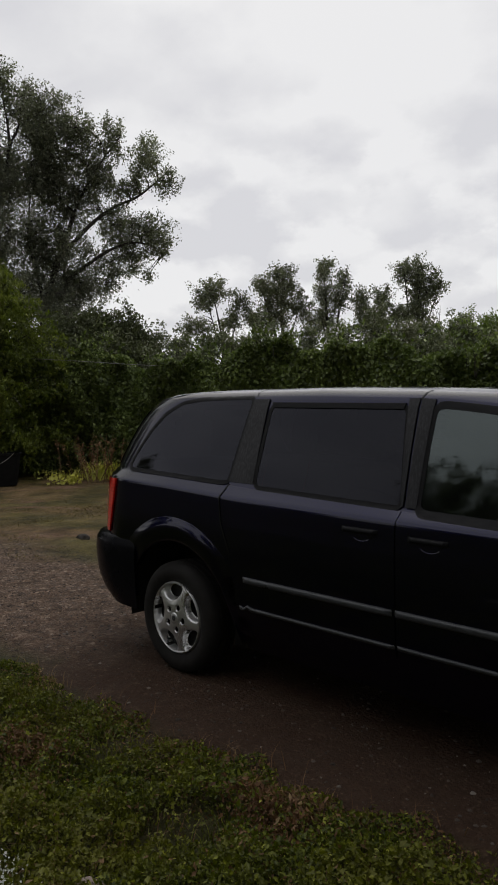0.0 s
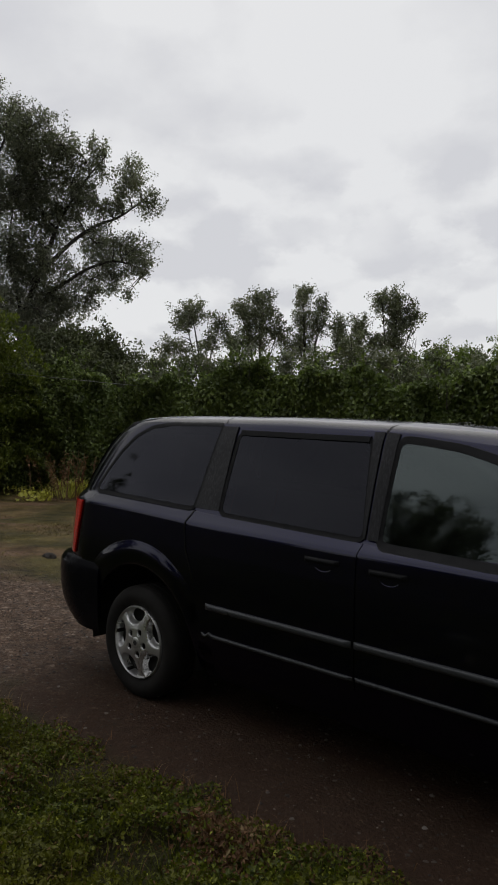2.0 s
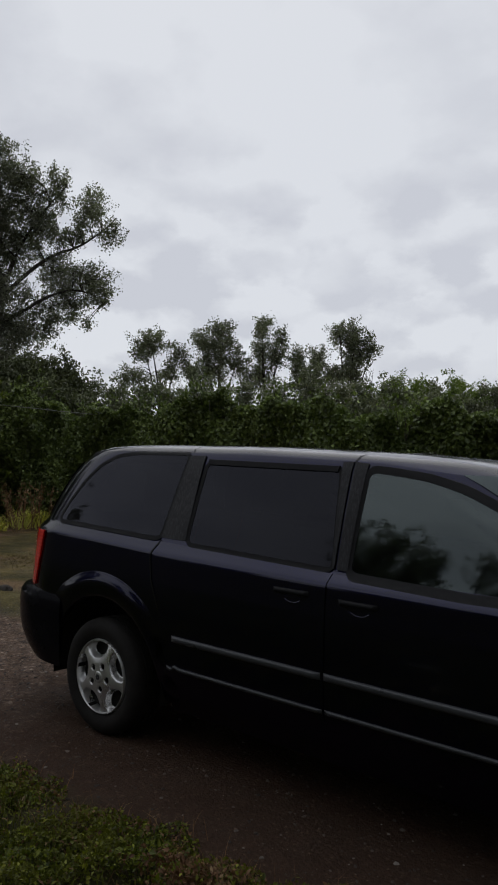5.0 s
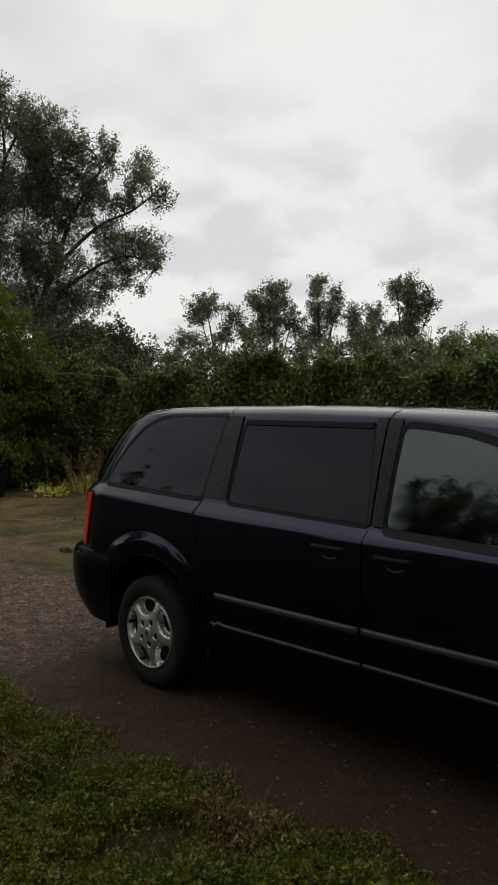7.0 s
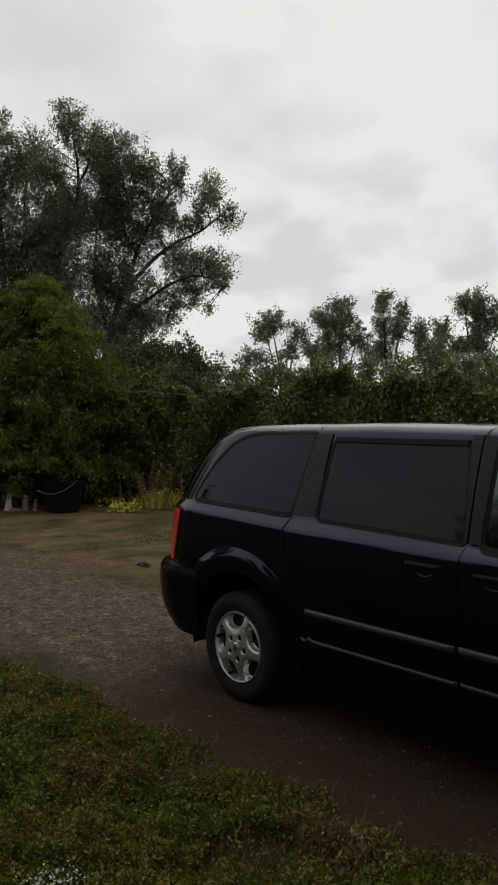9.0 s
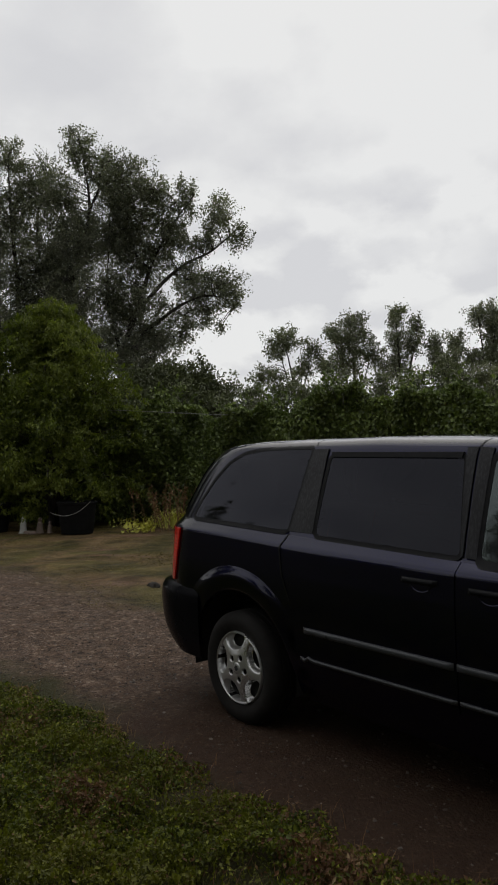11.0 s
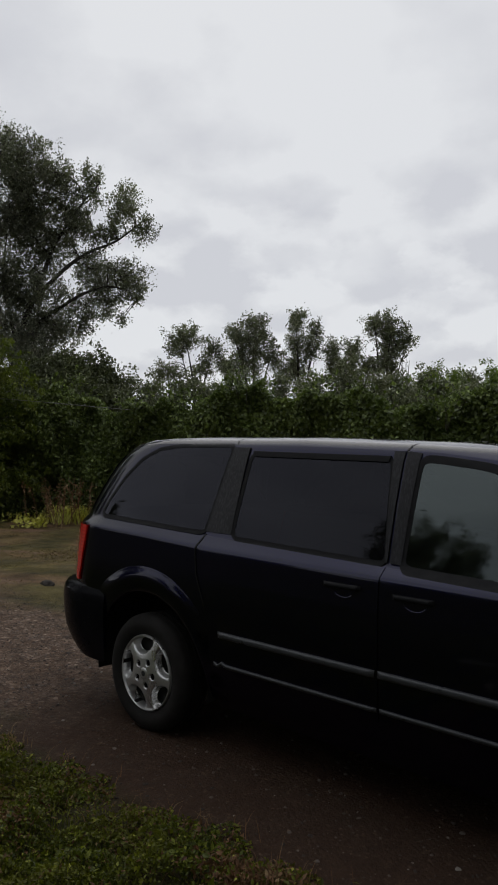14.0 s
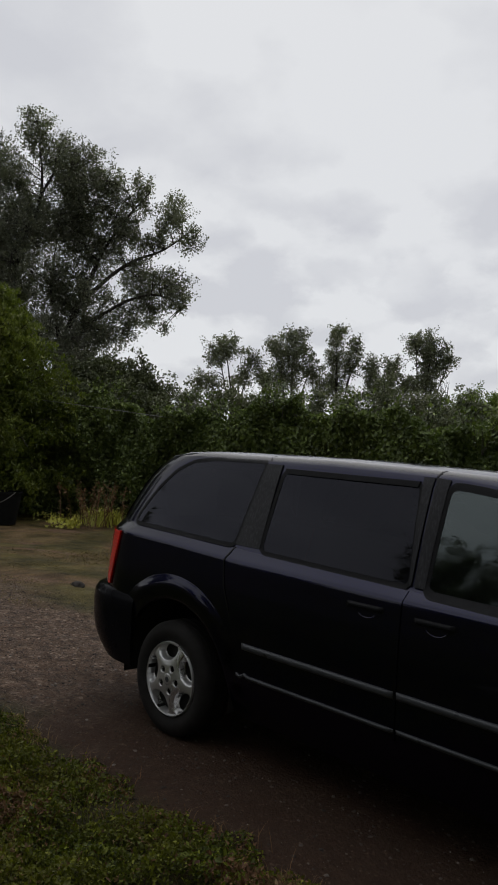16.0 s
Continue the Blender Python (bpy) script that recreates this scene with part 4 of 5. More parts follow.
def crowned(name, ahead, limbs, lobes, label, leaf_mat, seed, thick=0.2, per_m2=30, clump=56, clump_r=0.17, grow=1.28, leaf=(0.088, 0.054), spread=1.0,
            bare=(), category="tree", group=""):
    """A tree from limb lines of (right, up) points, the first its trunk, and crown lobes of (right, up, half width, half height).
    Boughs run from the limbs into each lobe, twigs leave the boughs, and every twig ends in a ragged clump of leaves."""
    rng = np.random.default_rng(seed)
    base = spot(limbs[0][0][0], ahead)
    root = thing(name, tuple(base), label, category, group)
    wood, spots, centres = [], [], []
    for k, line in enumerate(limbs):
        swing = rng.uniform(-0.9, 0.9) * spread if k else 0.0
        p3 = [spot(a, ahead + swing * i / max(1, len(line) - 1), z) for i, (a, z) in enumerate(line)]
        pts, length = limb_points(p3, 16)
        pts[2:-1] += rng.normal(scale=0.035, size=(13, 3))
        pts[1:-1] = 0.25 * pts[:-2] + 0.5 * pts[1:-1] + 0.25 * pts[2:]
        r0 = thick * (1.0 if k == 0 else 0.22 + 0.05 * min(length, 5))
        wood.append(tube(pts, np.linspace(r0, 0.018, 16), 8))
        spots.append(pts[3:] if k == 0 else pts[1:])
    spots = np.concatenate(spots)

    def nearest(c, among):
        d = np.linalg.norm(among - c, axis=1) + 0.9 * np.maximum(0, among[:, 2] - c[2] + 0.15)
        return among[np.argmin(d)]

    def twig(p0, p1, r0, r1, n=5):
        s = np.linspace(0, 1, n)[:, None]
        L = np.linalg.norm(p1 - p0)
        sag = rng.normal(scale=0.07 * L, size=3) + np.array([0, 0, 0.10 * L])
        line = p0 + (p1 - p0) * s + sag * (4 * s * (1 - s))
        wood.append(tube(line, np.linspace(r0, r1, n), 4))
        return line

    heart = spot(np.mean([q[0] for q in lobes]), ahead, min(q[1] for q in lobes))
    for lat, z, rx, rz in lobes:
        rx, rz = rx * grow, rz * grow
        mid = spot(lat, ahead + rng.uniform(-0.8, 0.8) * spread, z)
        ry = 0.45 * (rx + rz) + 0.3
        boughs = []
        for _ in range(2 + int(2 * rx * rz)):
            aim = mid + RIGHT3 * rng.uniform(-0.6, 0.6) * rx + AHEAD3 * rng.uniform(-0.6, 0.6) * ry + np.array([0, 0, rng.uniform(-0.2, 0.7) * rz])
            boughs.append(twig(nearest(aim, spots), aim, 0.026, 0.008, 8))
        hub = np.concatenate([b[2:] for b in boughs])
        for _ in range(max(5, int(per_m2 * math.pi * rx * rz))):
            w = unit(rng.normal(size=3)) * rng.random() ** 0.36 * rng.uniform(0.70, 1.10)
            c = mid + RIGHT3 * w[0] * rx + AHEAD3 * w[1] * ry + np.array([0, 0, w[2] * rz])
            p0 = nearest(c, hub)
            twig(p0, c, 0.007, 0.003, 4)
            way = unit(unit(c - p0) + 0.7 * unit(c - heart) + rng.normal(scale=0.45, size=3) + np.array([0, 0, 0.35]))
            n = rng.poisson(clump * rng.uniform(0.4, 1.4))
            r = clump_r * rng.uniform(0.65, 1.25)
            along = rng.uniform(-1.9, 1.5, (n, 1)) * r
            slim = 0.62 - 0.20 * along / r / 1.5
            centres.append(c + way * along + np.clip(rng.normal(size=(n, 3)), -1.8, 1.8) * r * slim)
    for lat, z, tall in bare:
        foot = spot(lat, ahead, z)
        for _ in range(4):
            way = unit(rng.normal(scale=0.35, size=3) + np.array([0, 0, 1.0]))
            twig(foot, foot + way * tall * rng.uniform(0.6, 1.0), 0.012, 0.004, 6)
    v, f = joined(wood)
    mesh_part("trunk", v, f, M_BARK, root, smooth=True)
    v, f = leaves(rng, np.concatenate(centres), *leaf)
    mesh_part("crown", v, f, leaf_mat, root)
    return root


RIGHT3, AHEAD3 = np.array([*RIGHT, 0.0]), np.array([*AHEAD, 0.0])

# the tall poplars behind the hedge: limbs fan out from low down
crowned("poplar_tree", 26.0, [
    [(-6.95, 0), (-6.95, 4.0), (-6.87, 5.5), (-6.2, 7.0), (-6.0, 7.8), (-5.27, 9.4), (-4.7, 10.3), (-4.15, 10.9)],
    [(-6.6, 6.4), (-5.4, 7.85), (-4.6, 8.6), (-3.7, 8.8), (-2.85, 9.6), (-2.45, 10.1)],
    [(-6.85, 5.2), (-5.7, 6.3), (-4.6, 7.05), (-3.55, 7.35), (-2.6, 6.9)],
    [(-6.95, 2.6), (-7.9, 4.6), (-8.75, 6.9), (-8.7, 8.5), (-8.4, 9.3), (-7.5, 9.9), (-6.5, 10.4), (-5.8, 10.9)],
    [(-8.7, 8.4), (-8.05, 10.2), (-8.15, 11.5), (-8.4, 13.0)],
    [(-8.1, 10.3), (-7.6, 11.4), (-7.4, 12.6)],
    [(-6.9, 5.4), (-7.4, 7.2), (-7.3, 9.2)]],
    [(-8.35, 12.75, 0.50, 0.62), (-7.62, 12.1, 0.70, 0.85), (-6.59, 11.3, 0.75, 0.85), (-5.72, 10.85, 0.62, 0.95), (-4.45, 10.8, 0.42, 0.58), (-5.1, 9.9, 0.62, 0.72),
     (-3.12, 9.85, 0.55, 0.62), (-2.55, 9.35, 0.40, 0.34), (-4.0, 9.2, 0.36, 0.28), (-3.24, 7.75, 0.80, 0.50), (-2.75, 7.05, 0.44, 0.34), (-4.2, 6.85, 0.85, 0.62),
     (-5.15, 6.0, 0.75, 0.62), (-6.1, 4.9, 0.85, 0.70), (-9.2, 10.2, 1.1, 1.1), (-7.34, 9.7, 1.15, 1.15), (-8.1, 7.5, 1.25, 1.15), (-6.25, 8.6, 0.75, 0.85),
     (-6.7, 6.3, 0.60, 0.90), (-3.3, 6.1, 0.22, 0.18), (-7.9, 5.6, 1.2, 0.9), (-9.3, 8.6, 0.9, 1.0)]
    + [(-5.5, 8.9, 0.55, 0.60), (-4.5, 7.9, 0.55, 0.40), (-6.5, 9.9, 0.80, 0.80), (-5.7, 7.0, 0.60, 0.45), (-4.7, 9.2, 0.40, 0.35), (-4.5, 8.35, 0.42, 0.30), (-3.8, 9.5, 0.35, 0.35), (-6.9, 7.5, 0.8, 0.8), (-5.9, 5.9, 0.7, 0.6), (-7.2, 5.2, 0.8, 0.8), (-9.6, 6.8, 1.1, 1.0), (-8.5, 9.2, 0.9, 0.9), (-9.0, 11.3, 0.5, 0.6), (-7.2, 11.0, 0.6, 0.6)],
    "tall dark grey-green poplar with fanning limbs behind a hedge", L_POPLAR, 3, thick=0.20, bare=((-4.35, 9.3, 0.9),))
crowned("poplar_tree", 26.6, [
    [(-11.0, 0), (-11.0, 5.1), (-10.9, 7.6), (-11.15, 10.1), (-11.25, 13.0)],
    [(-11.0, 3.6), (-10.2, 5.6), (-9.7, 7.6), (-10.3, 9.6), (-10.35, 10.7), (-9.9, 12.3)],
    [(-11.0, 5.0), (-12.2, 7.0), (-12.6, 9.4), (-12.7, 11.6)]],
    [(-11.25, 12.9, 0.46, 0.70), (-10.25, 11.8, 0.75, 0.92), (-11.1, 10.6, 0.85, 1.3), (-10.3, 8.3, 1.2, 1.3), (-12.5, 9.0, 1.2, 1.6), (-12.8, 11.4, 0.9, 1.1), (-12.4, 6.6, 1.4, 1.1),
     (-10.6, 6.3, 1.2, 1.0)],
    "tall dark poplar tree with thin bare top twigs", L_POPLAR, 5, thick=0.2, bare=((-9.85, 12.2, 1.25), (-9.95, 12.3, 0.9)))

# small tree in front of the poplar
tree("small_tree", spot(-4.35, 22.0), [on_plane([(0, 0), (0.1, 1.8), (0.5, 3.0), (1.1, 3.9)], 0.3), on_plane([(0.1, 1.5), (-0.5, 2.7), (-1.0, 3.6)], -0.4),
     on_plane([(0.1, 1.8), (0.9, 2.9), (1.3, 3.4)], 0.6), on_plane([(0.0, 1.2), (0.2, 2.5), (0.1, 3.9)], -0.6), on_plane([(0.0, 1.2), (1.0, 2.0), (1.2, 2.6)], -0.8)],
     "low dark small-leaved tree under a poplar", L_SHADE, 7, thick=0.12, sub_len=(0.5, 0.9), per_m=11.0, twigs=11, clump=34, clump_r=0.24, leaf=(0.10, 0.065), start=0.1)

# bushes under the poplar
for k, (lat, dep, z) in enumerate([(-7.4, 21.5, 3.5), (-6.2, 21.0, 3.4), (-5.2, 20.8, 3.5), (-4.3, 21.2, 3.7), (-3.4, 21.6, 3.6)]):
    tree("scrub_bush", spot(lat, dep), [on_plane([(0, 0), (a * 0.5, z * 0.45), (a, z * h)], b) for a, b, h in ((0.1, 0.2, 0.92), (-0.7, 0.5, 0.8), (0.6, -0.5, 0.82), (0.3, 0.7, 0.6), (-0.4, -0.7, 0.62))],
         "dense olive green scrub bush under a poplar", L_SHADE, 140 + k, thick=0.05, sub_len=(0.4, 0.8), per_m=7.0, twigs=9, clump=30, clump_r=0.26, leaf=(0.10, 0.065), category="bush",
         group="scrub under the poplar", start=0.08)

# thin-crowned trees along the skyline: trunk foot, fork, lean at the top, then the lobes of the crown
SKYLINE = [
    ((-0.85, 5.0, -0.55), [(-1.5, 7.3, 0.95, 0.52), (-1.8, 6.7, 0.55, 0.36), (-0.05, 6.75, 0.40, 0.50), (-2.35, 5.5, 0.70, 0.50), (-0.6, 5.8, 0.55, 0.50)]),
    ((2.1, 4.9, 0.1), [(2.0, 7.3, 1.0, 0.85), (2.15, 8.25, 0.70, 0.36), (1.05, 7.6, 0.45, 0.42), (3.0, 6.5, 0.55, 0.60), (1.6, 6.0, 0.90, 0.62), (0.6, 5.9, 0.45, 0.50)]),
    ((4.6, 4.8, -0.2), [(4.3, 8.35, 0.42, 0.72), (4.4, 7.2, 0.50, 0.65), (5.4, 8.0, 0.32, 0.58), (5.15, 7.0, 0.50, 0.60), (4.2, 5.9, 0.90, 0.62)]),
    ((6.9, 4.6, 0.1), [(6.2, 6.6, 0.45, 0.80), (7.2, 6.8, 0.55, 0.66), (6.7, 5.6, 0.95, 0.55), (8.0, 5.9, 0.50, 0.55)]),
    ((8.95, 4.7, 0.5), [(9.2, 8.15, 1.0, 0.72), (8.35, 8.4, 0.42, 0.34), (10.3, 7.65, 0.42, 0.32), (9.5, 7.2, 0.75, 0.70), (8.95, 6.2, 0.75, 0.72)]),
]
for k, ((foot, fork, lean), lobes) in enumerate(SKYLINE):
    lobes = [(a, z + 0.18, 0.98 * w, 0.98 * h) for a, z, w, h in lobes]
    lines = [[(foot, 0), (foot, fork * 0.6), (foot + lean * 0.3, fork), (lobes[0][0], lobes[0][1])]]
    lines += [[(foot, fork * 0.72), (0.5 * (foot + a), 0.45 * fork + 0.5 * z - 0.3), (a, z)] for a, z, _, _ in lobes[1:]]
    crowned("skyline_tree", 38.0 + 0.5 * (k % 3), lines, lobes, "slender dark-leaved tree with a thin open crown", L_FAR, 60 + k, thick=0.12, per_m2=24, clump=52, clump_r=0.19,
            leaf=(0.108, 0.072), spread=0.6, bare=((10.0, 5.9, 1.5), (10.2, 5.6, 1.7)) if k == 4 else (), group="trees on the skyline")
for k, (lat, z) in enumerate([(10.9, 6.4), (12.3, 6.2), (14.5, 6.6), (16.8, 6.2)]):
    tree("round_tree", spot(lat, 37.0), [on_plane([(0, 0), (0, 2.2), (0.1, z - 0.7)], 0.2)] + [on_plane([(0, 1.5), (a * 0.6, 3.0), (a, z - 1.2)], b) for a, b in ((-1.0, 0.5), (1.0, -0.5), (0.4, 1.0), (-0.3, -1.0))],
         "rounded lighter green leafy tree", L_LIGHT, 80 + k, thick=0.12, sub_len=(0.5, 1.0), per_m=4.0, twigs=8, clump=38, clump_r=0.30, leaf=(0.11, 0.075), group="round trees on the skyline", start=0.3)
# scrub that closes the view between hedge and skyline
for k in range(13):
    rng = np.random.default_rng(100 + k)
    lat, z = -7.5 + 2.05 * k, 4.75 + rng.uniform(-0.45, 0.45)
    tree("scrub_bush", spot(lat, 29.0 + rng.uniform(-2, 2)), [on_plane([(0, 0), (a * 0.5, z * 0.45), (a, z * h)], b) for a, b, h in ((0.1, 0.2, 0.9), (-1.1, 0.5, 0.78), (1.1, -0.5, 0.8), (0.5, 0.9, 0.6), (-0.5, -0.9, 0.62))],
         "dense dark scrub bush behind a hedge", L_FAR, 120 + k, thick=0.06, sub_len=(0.5, 1.1), per_m=4.6, twigs=8, clump=46, clump_r=0.30, leaf=(0.11, 0.072), category="bush", group="scrub behind the hedge", start=0.08)

# ---- hedge ----
HEDGE = np.array([(-14.0, 18.2), (-7.5, 17.4), (-3.0, 17.4), (0.0, 15.6), (2.7, 13.2), (5.2, 11.8), (9.0, 10.6), (13.0, 10.2)])


def hedge_front(lat):
    return np.interp(lat, HEDGE[:, 0], HEDGE[:, 1])


def hedge_top(lat):
    return 2.66 + 0.17 * np.sin(1.3 * lat + 0.5) + 0.14 * np.sin(3.1 * lat) + 0.10 * np.sin(6.7 * lat + 2.0) + 0.06 * np.sin(15.0 * lat) - 0.28 * np.clip((lat - 3.6) / 1.5, 0, 1)


def hedge_bulge(lat, z):
    return 0.22 * np.sin(1.9 * lat + 1.3 * z) + 0.16 * np.sin(3.7 * lat - 2.1 * z + 1.0) + 0.10 * np.sin(7.9 * lat + 4.0 * z)


hedge = thing("hedge", tuple(spot(0.0, 16.0)), "dense overgrown hedge of broad dark green vine leaves", "hedge")
rng = np.random.default_rng(11)
N = 290000
lat = rng.uniform(-13.5, 12.5, N)
top = hedge_top(lat)
face = rng.random(N) < 0.72
u = rng.random(N) ** 0.8
z = np.where(face, u * top, top - np.abs(rng.normal(scale=0.12, size=N)) + 0.10 * rng.random(N))
deep = np.where(face, np.abs(rng.normal(scale=0.22, size=N)) + 0.35 * np.clip(z / top - 0.75, 0, 1) ** 0.8 * 1.6, rng.uniform(0.2, 2.0, N))
dep = hedge_front(lat) + deep - hedge_bulge(lat, z)
xy = ORIGIN + AHEAD * dep[:, None] + RIGHT * lat[:, None]
v, f = leaves(rng, np.column_stack([xy, np.maximum(z, 0.03)]), 0.092, 0.066, droop=0.45, up=0.65, face=tuple(-0.9 * AHEAD))
mesh_part("foliage", v, f, L_HEDGE, hedge)
# dark sheet behind the leaves, coloured as the shade deep in the hedge
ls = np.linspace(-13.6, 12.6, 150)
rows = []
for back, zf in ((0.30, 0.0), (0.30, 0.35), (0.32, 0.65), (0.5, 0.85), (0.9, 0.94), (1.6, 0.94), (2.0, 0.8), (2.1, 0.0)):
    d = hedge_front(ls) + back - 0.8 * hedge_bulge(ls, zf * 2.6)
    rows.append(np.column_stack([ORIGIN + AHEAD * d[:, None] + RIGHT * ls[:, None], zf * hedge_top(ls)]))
mesh_part("dark_core_sheet", np.stack(rows).reshape(-1, 3), grid_faces(8, 150), L_CORE, hedge, smooth=True)
stems = []
for i in range(170):
    a = rng.uniform(-13, 12)
    p0 = spot(a, hedge_front(a) + rng.uniform(0.2, 0.8), hedge_top(a) - 0.35)
    p1 = p0 + np.array([rng.normal(scale=0.25), rng.normal(scale=0.25), rng.uniform(0.4, 0.75)])
    stems.append(tube([p0, (p0 + p1) / 2 + rng.normal(scale=0.05, size=3), p1], [0.010, 0.007, 0.003], 4))
v, f = joined(stems)
mesh_part("shoot", v, f, M_BARK, hedge)
sc = np.concatenate([s[0].reshape(-1, 4, 3).mean(1)[k] + rng.normal(scale=0.09, size=(16, 3)) for s in stems for k in (1, 2)])
v, f = leaves(rng, sc, 0.09, 0.06, 0.3, 0.7)
mesh_part("shoot_leaves", v, f, L_HEDGE, hedge)

# ---- box elder in front of the hedge ----
eb = spot(-6.15, 16.8)
elder = thing("box_elder", tuple(eb), "bushy olive green box elder with drooping leaf sprays", "tree")
rng = np.random.default_rng(21)
wood, sprays = [], []
for i in range(620):
    tip_z = 0.50 + 4.75 * rng.random() ** 0.85
    prof = np.interp(tip_z, [0.3, 0.9, 1.7, 2.3, 2.9, 3.6, 4.2, 4.7, 5.25], [1.6, 1.95, 2.0, 1.9, 1.7, 1.5, 1.1, 0.6, 0.08])
    an = rng.uniform(0, 2 * np.pi)
    out = np.array([np.cos(an), np.sin(an), 0])
    uneven = 1 + 0.14 * math.sin(3 * an + 1.7 * tip_z) + 0.09 * math.sin(7 * an - 3.1 * tip_z)
    reach = prof * uneven * (1 - 0.5 * rng.random() ** 2.2)
    p2 = eb + out * reach + np.array([0, 0, tip_z])
    p0 = eb + np.array([0, 0, max(0.15, tip_z * 0.72 - 0.25)])
    p1 = (p0 + p2) / 2 + np.array([0, 0, 0.22])
    pts, _ = limb_points([p0, p1, p2, p2 + out * 0.22 - np.array([0, 0, 0.20])], 8)
    if i % 4 == 0:
        wood.append(tube(pts, np.linspace(0.024, 0.005, 8), 5))
    for _ in range(5):
        k = rng.uniform(0.45, 1.0) * 7
        j = min(int(k), 6)
        at = pts[j] + (pts[j + 1] - pts[j]) * (k - j) + rng.normal(scale=0.10, size=3)
        d = unit(out * 1.0 + rng.normal(scale=0.45, size=3) - np.array([0, 0, 0.50]))
        across = unit(np.cross(d, np.array([0, 0, 1.0])))
        s = rng.uniform(0, 0.42, (30, 1))
        sprays.append(at + d * s + across * rng.normal(size=(30, 1)) * 0.075 + rng.normal(size=(30, 3)) * 0.022 - np.array([0, 0, 0.35]) * s ** 2)
wood.append(tube([eb, eb + np.array([0.05, 0, 1.2]), eb + np.array([0, 0.1, 2.6]), eb + np.array([0.05, 0, 4.4])], [0.10, 0.08, 0.05, 0.015], 8))
v, f = joined(wood)
mesh_part("trunk", v, f, M_BARK, elder, smooth=True)
c = np.concatenate(sprays)
v, f = leaves(rng, c[c[:, 2] > 0.06], 0.105, 0.042, 0.55, 0.75)
mesh_part("crown", v, f, L_ELDER, elder)

# ---- weeds and grass in the foreground ----
EDGE = np.array([(-9, -1.6), (-4, -1.05), (-1.8, -0.78), (-1.2, -0.64), (-0.6, -0.57), (0.0, -0.55), (0.6, -0.55), (1.3, -0.48), (1.8, -0.41), (2.3, -0.38), (6, -0.3)])


def weed_edge(x):
    return np.interp(x, EDGE[:, 0], EDGE[:, 1]) + 0.05 * np.sin(7.3 * x) + 0.035 * np.sin(17.1 * x + 1.0) + 0.02 * np.sin(41.0 * x)


def weed_height(x, y):
    return 0.085 + 0.03 * np.sin(2.9 * x + 3.3 * y) + 0.028 * np.sin(9.1 * x - 7.2 * y + 2.0) + 0.026 * np.sin(17.0 * x + 13.0 * y) + 0.018 * np.sin(31.0 * x - 27.0 * y)


def scatter(rng, n, x0, x1, y0, margin=0.0):
    x = rng.uniform(x0, x1, n)
    y = weed_edge(x) - margin - rng.random(n) * (weed_edge(x) - margin - y0)
    return x, y


rng = np.random.default_rng(31)
weeds = thing("weed_patch", (0.6, -1.2, 0.0), "low green clover and weeds with brown dead patches", "weeds", kind="stuff")
x, y = scatter(rng, 380000, -4.4, 3.4, -2.4)
edge_fade = np.clip((weed_edge(x) - y) / 0.30, 0.10, 1)
hole = np.sin(5.1 * x + 2.0 * y) * np.sin(4.3 * y - 3.1 * x + 0.7)
keep = (rng.random(len(x)) < np.where(hole > 0.66, 0.10, 1.0)) & (rng.random(len(x)) < 0.30 + 0.70 * edge_fade)
keep &= rng.random(len(x)) < np.clip((3.4 - x) / 0.9, 0, 1) * np.clip((x + 4.4) / 0.9, 0, 1) * np.clip((y + 2.4) / 0.6, 0, 1)
x, y, edge_fade = x[keep], y[keep], edge_fade[keep]
tops = weed_height(x, y) + 0.030 * np.sin(23.0 * x + 5.0 * np.sin(9.0 * y)) * np.sin(26.0 * y - 4.0 * np.sin(8.0 * x))
z = np.maximum(tops, 0.02) * edge_fade * rng.random(len(x)) ** 0.55 + 0.004
dead = np.exp(-(((x - 1.5) / 0.16) ** 2 + ((y + 0.75) / 0.16) ** 2)) + 0.7 * np.exp(-(((x - 0.35) / 0.2) ** 2 + ((y + 1.15) / 0.14) ** 2)) + 0.25 * np.exp(-(((x + 0.7) / 0.25) ** 2 + ((y + 1.1) / 0.2) ** 2)) + 0.025 + 0.25 * (1 - edge_fade) ** 2
is_dead = rng.random(len(x)) < np.minimum(dead * 1.3, 0.75)
pts = np.column_stack([x, y, z])
broad = (rng.random(len(x)) < 0.05) & ~is_dead
small = ~is_dead & ~broad
v1, f1 = leaves(rng, pts[small], 0.0180, 0.0115, 0.1, 0.6)
v2, f2 = leaves(rng, pts[broad] + np.array([0, 0, 0.012]), 0.028, 0.017, 0.15, 0.7)
v, f = joined([(v1, f1), (v2, f2)])
mesh_part("weed_leaves", v, f, L_WEED, weeds)
v, f = leaves(rng, pts[is_dead] * np.array([1, 1, 0.9]), 0.028, 0.012, 0.2, 0.5)
mesh_part("dead_leaves", v, f, L_BROWN, weeds)
# thinner growth round the standing point
x, y = rng.uniform(-6.0, 6.5, 150000), rng.uniform(-5.0, -0.3, 150000)
thin = np.clip(1.25 - np.hypot((x - 0.6) / 5.5, (y + 1.5) / 3.2), 0, 1)
keep = (y < weed_edge(x) - 0.03) & ~((x > -3.9) & (x < 2.8) & (y > -1.9)) & (rng.random(len(x)) < thin * (0.55 + 0.45 * np.sin(2.3 * x + 1.0) * np.sin(2.9 * y)))
x, y = x[keep], y[keep]
v, f = leaves(rng, np.column_stack([x, y, 0.01 + 0.06 * rng.random(len(x))]), 0.030, 0.018, 0.1, 0.7)
mesh_part("weed_leaves", v, f, L_WEED, weeds)


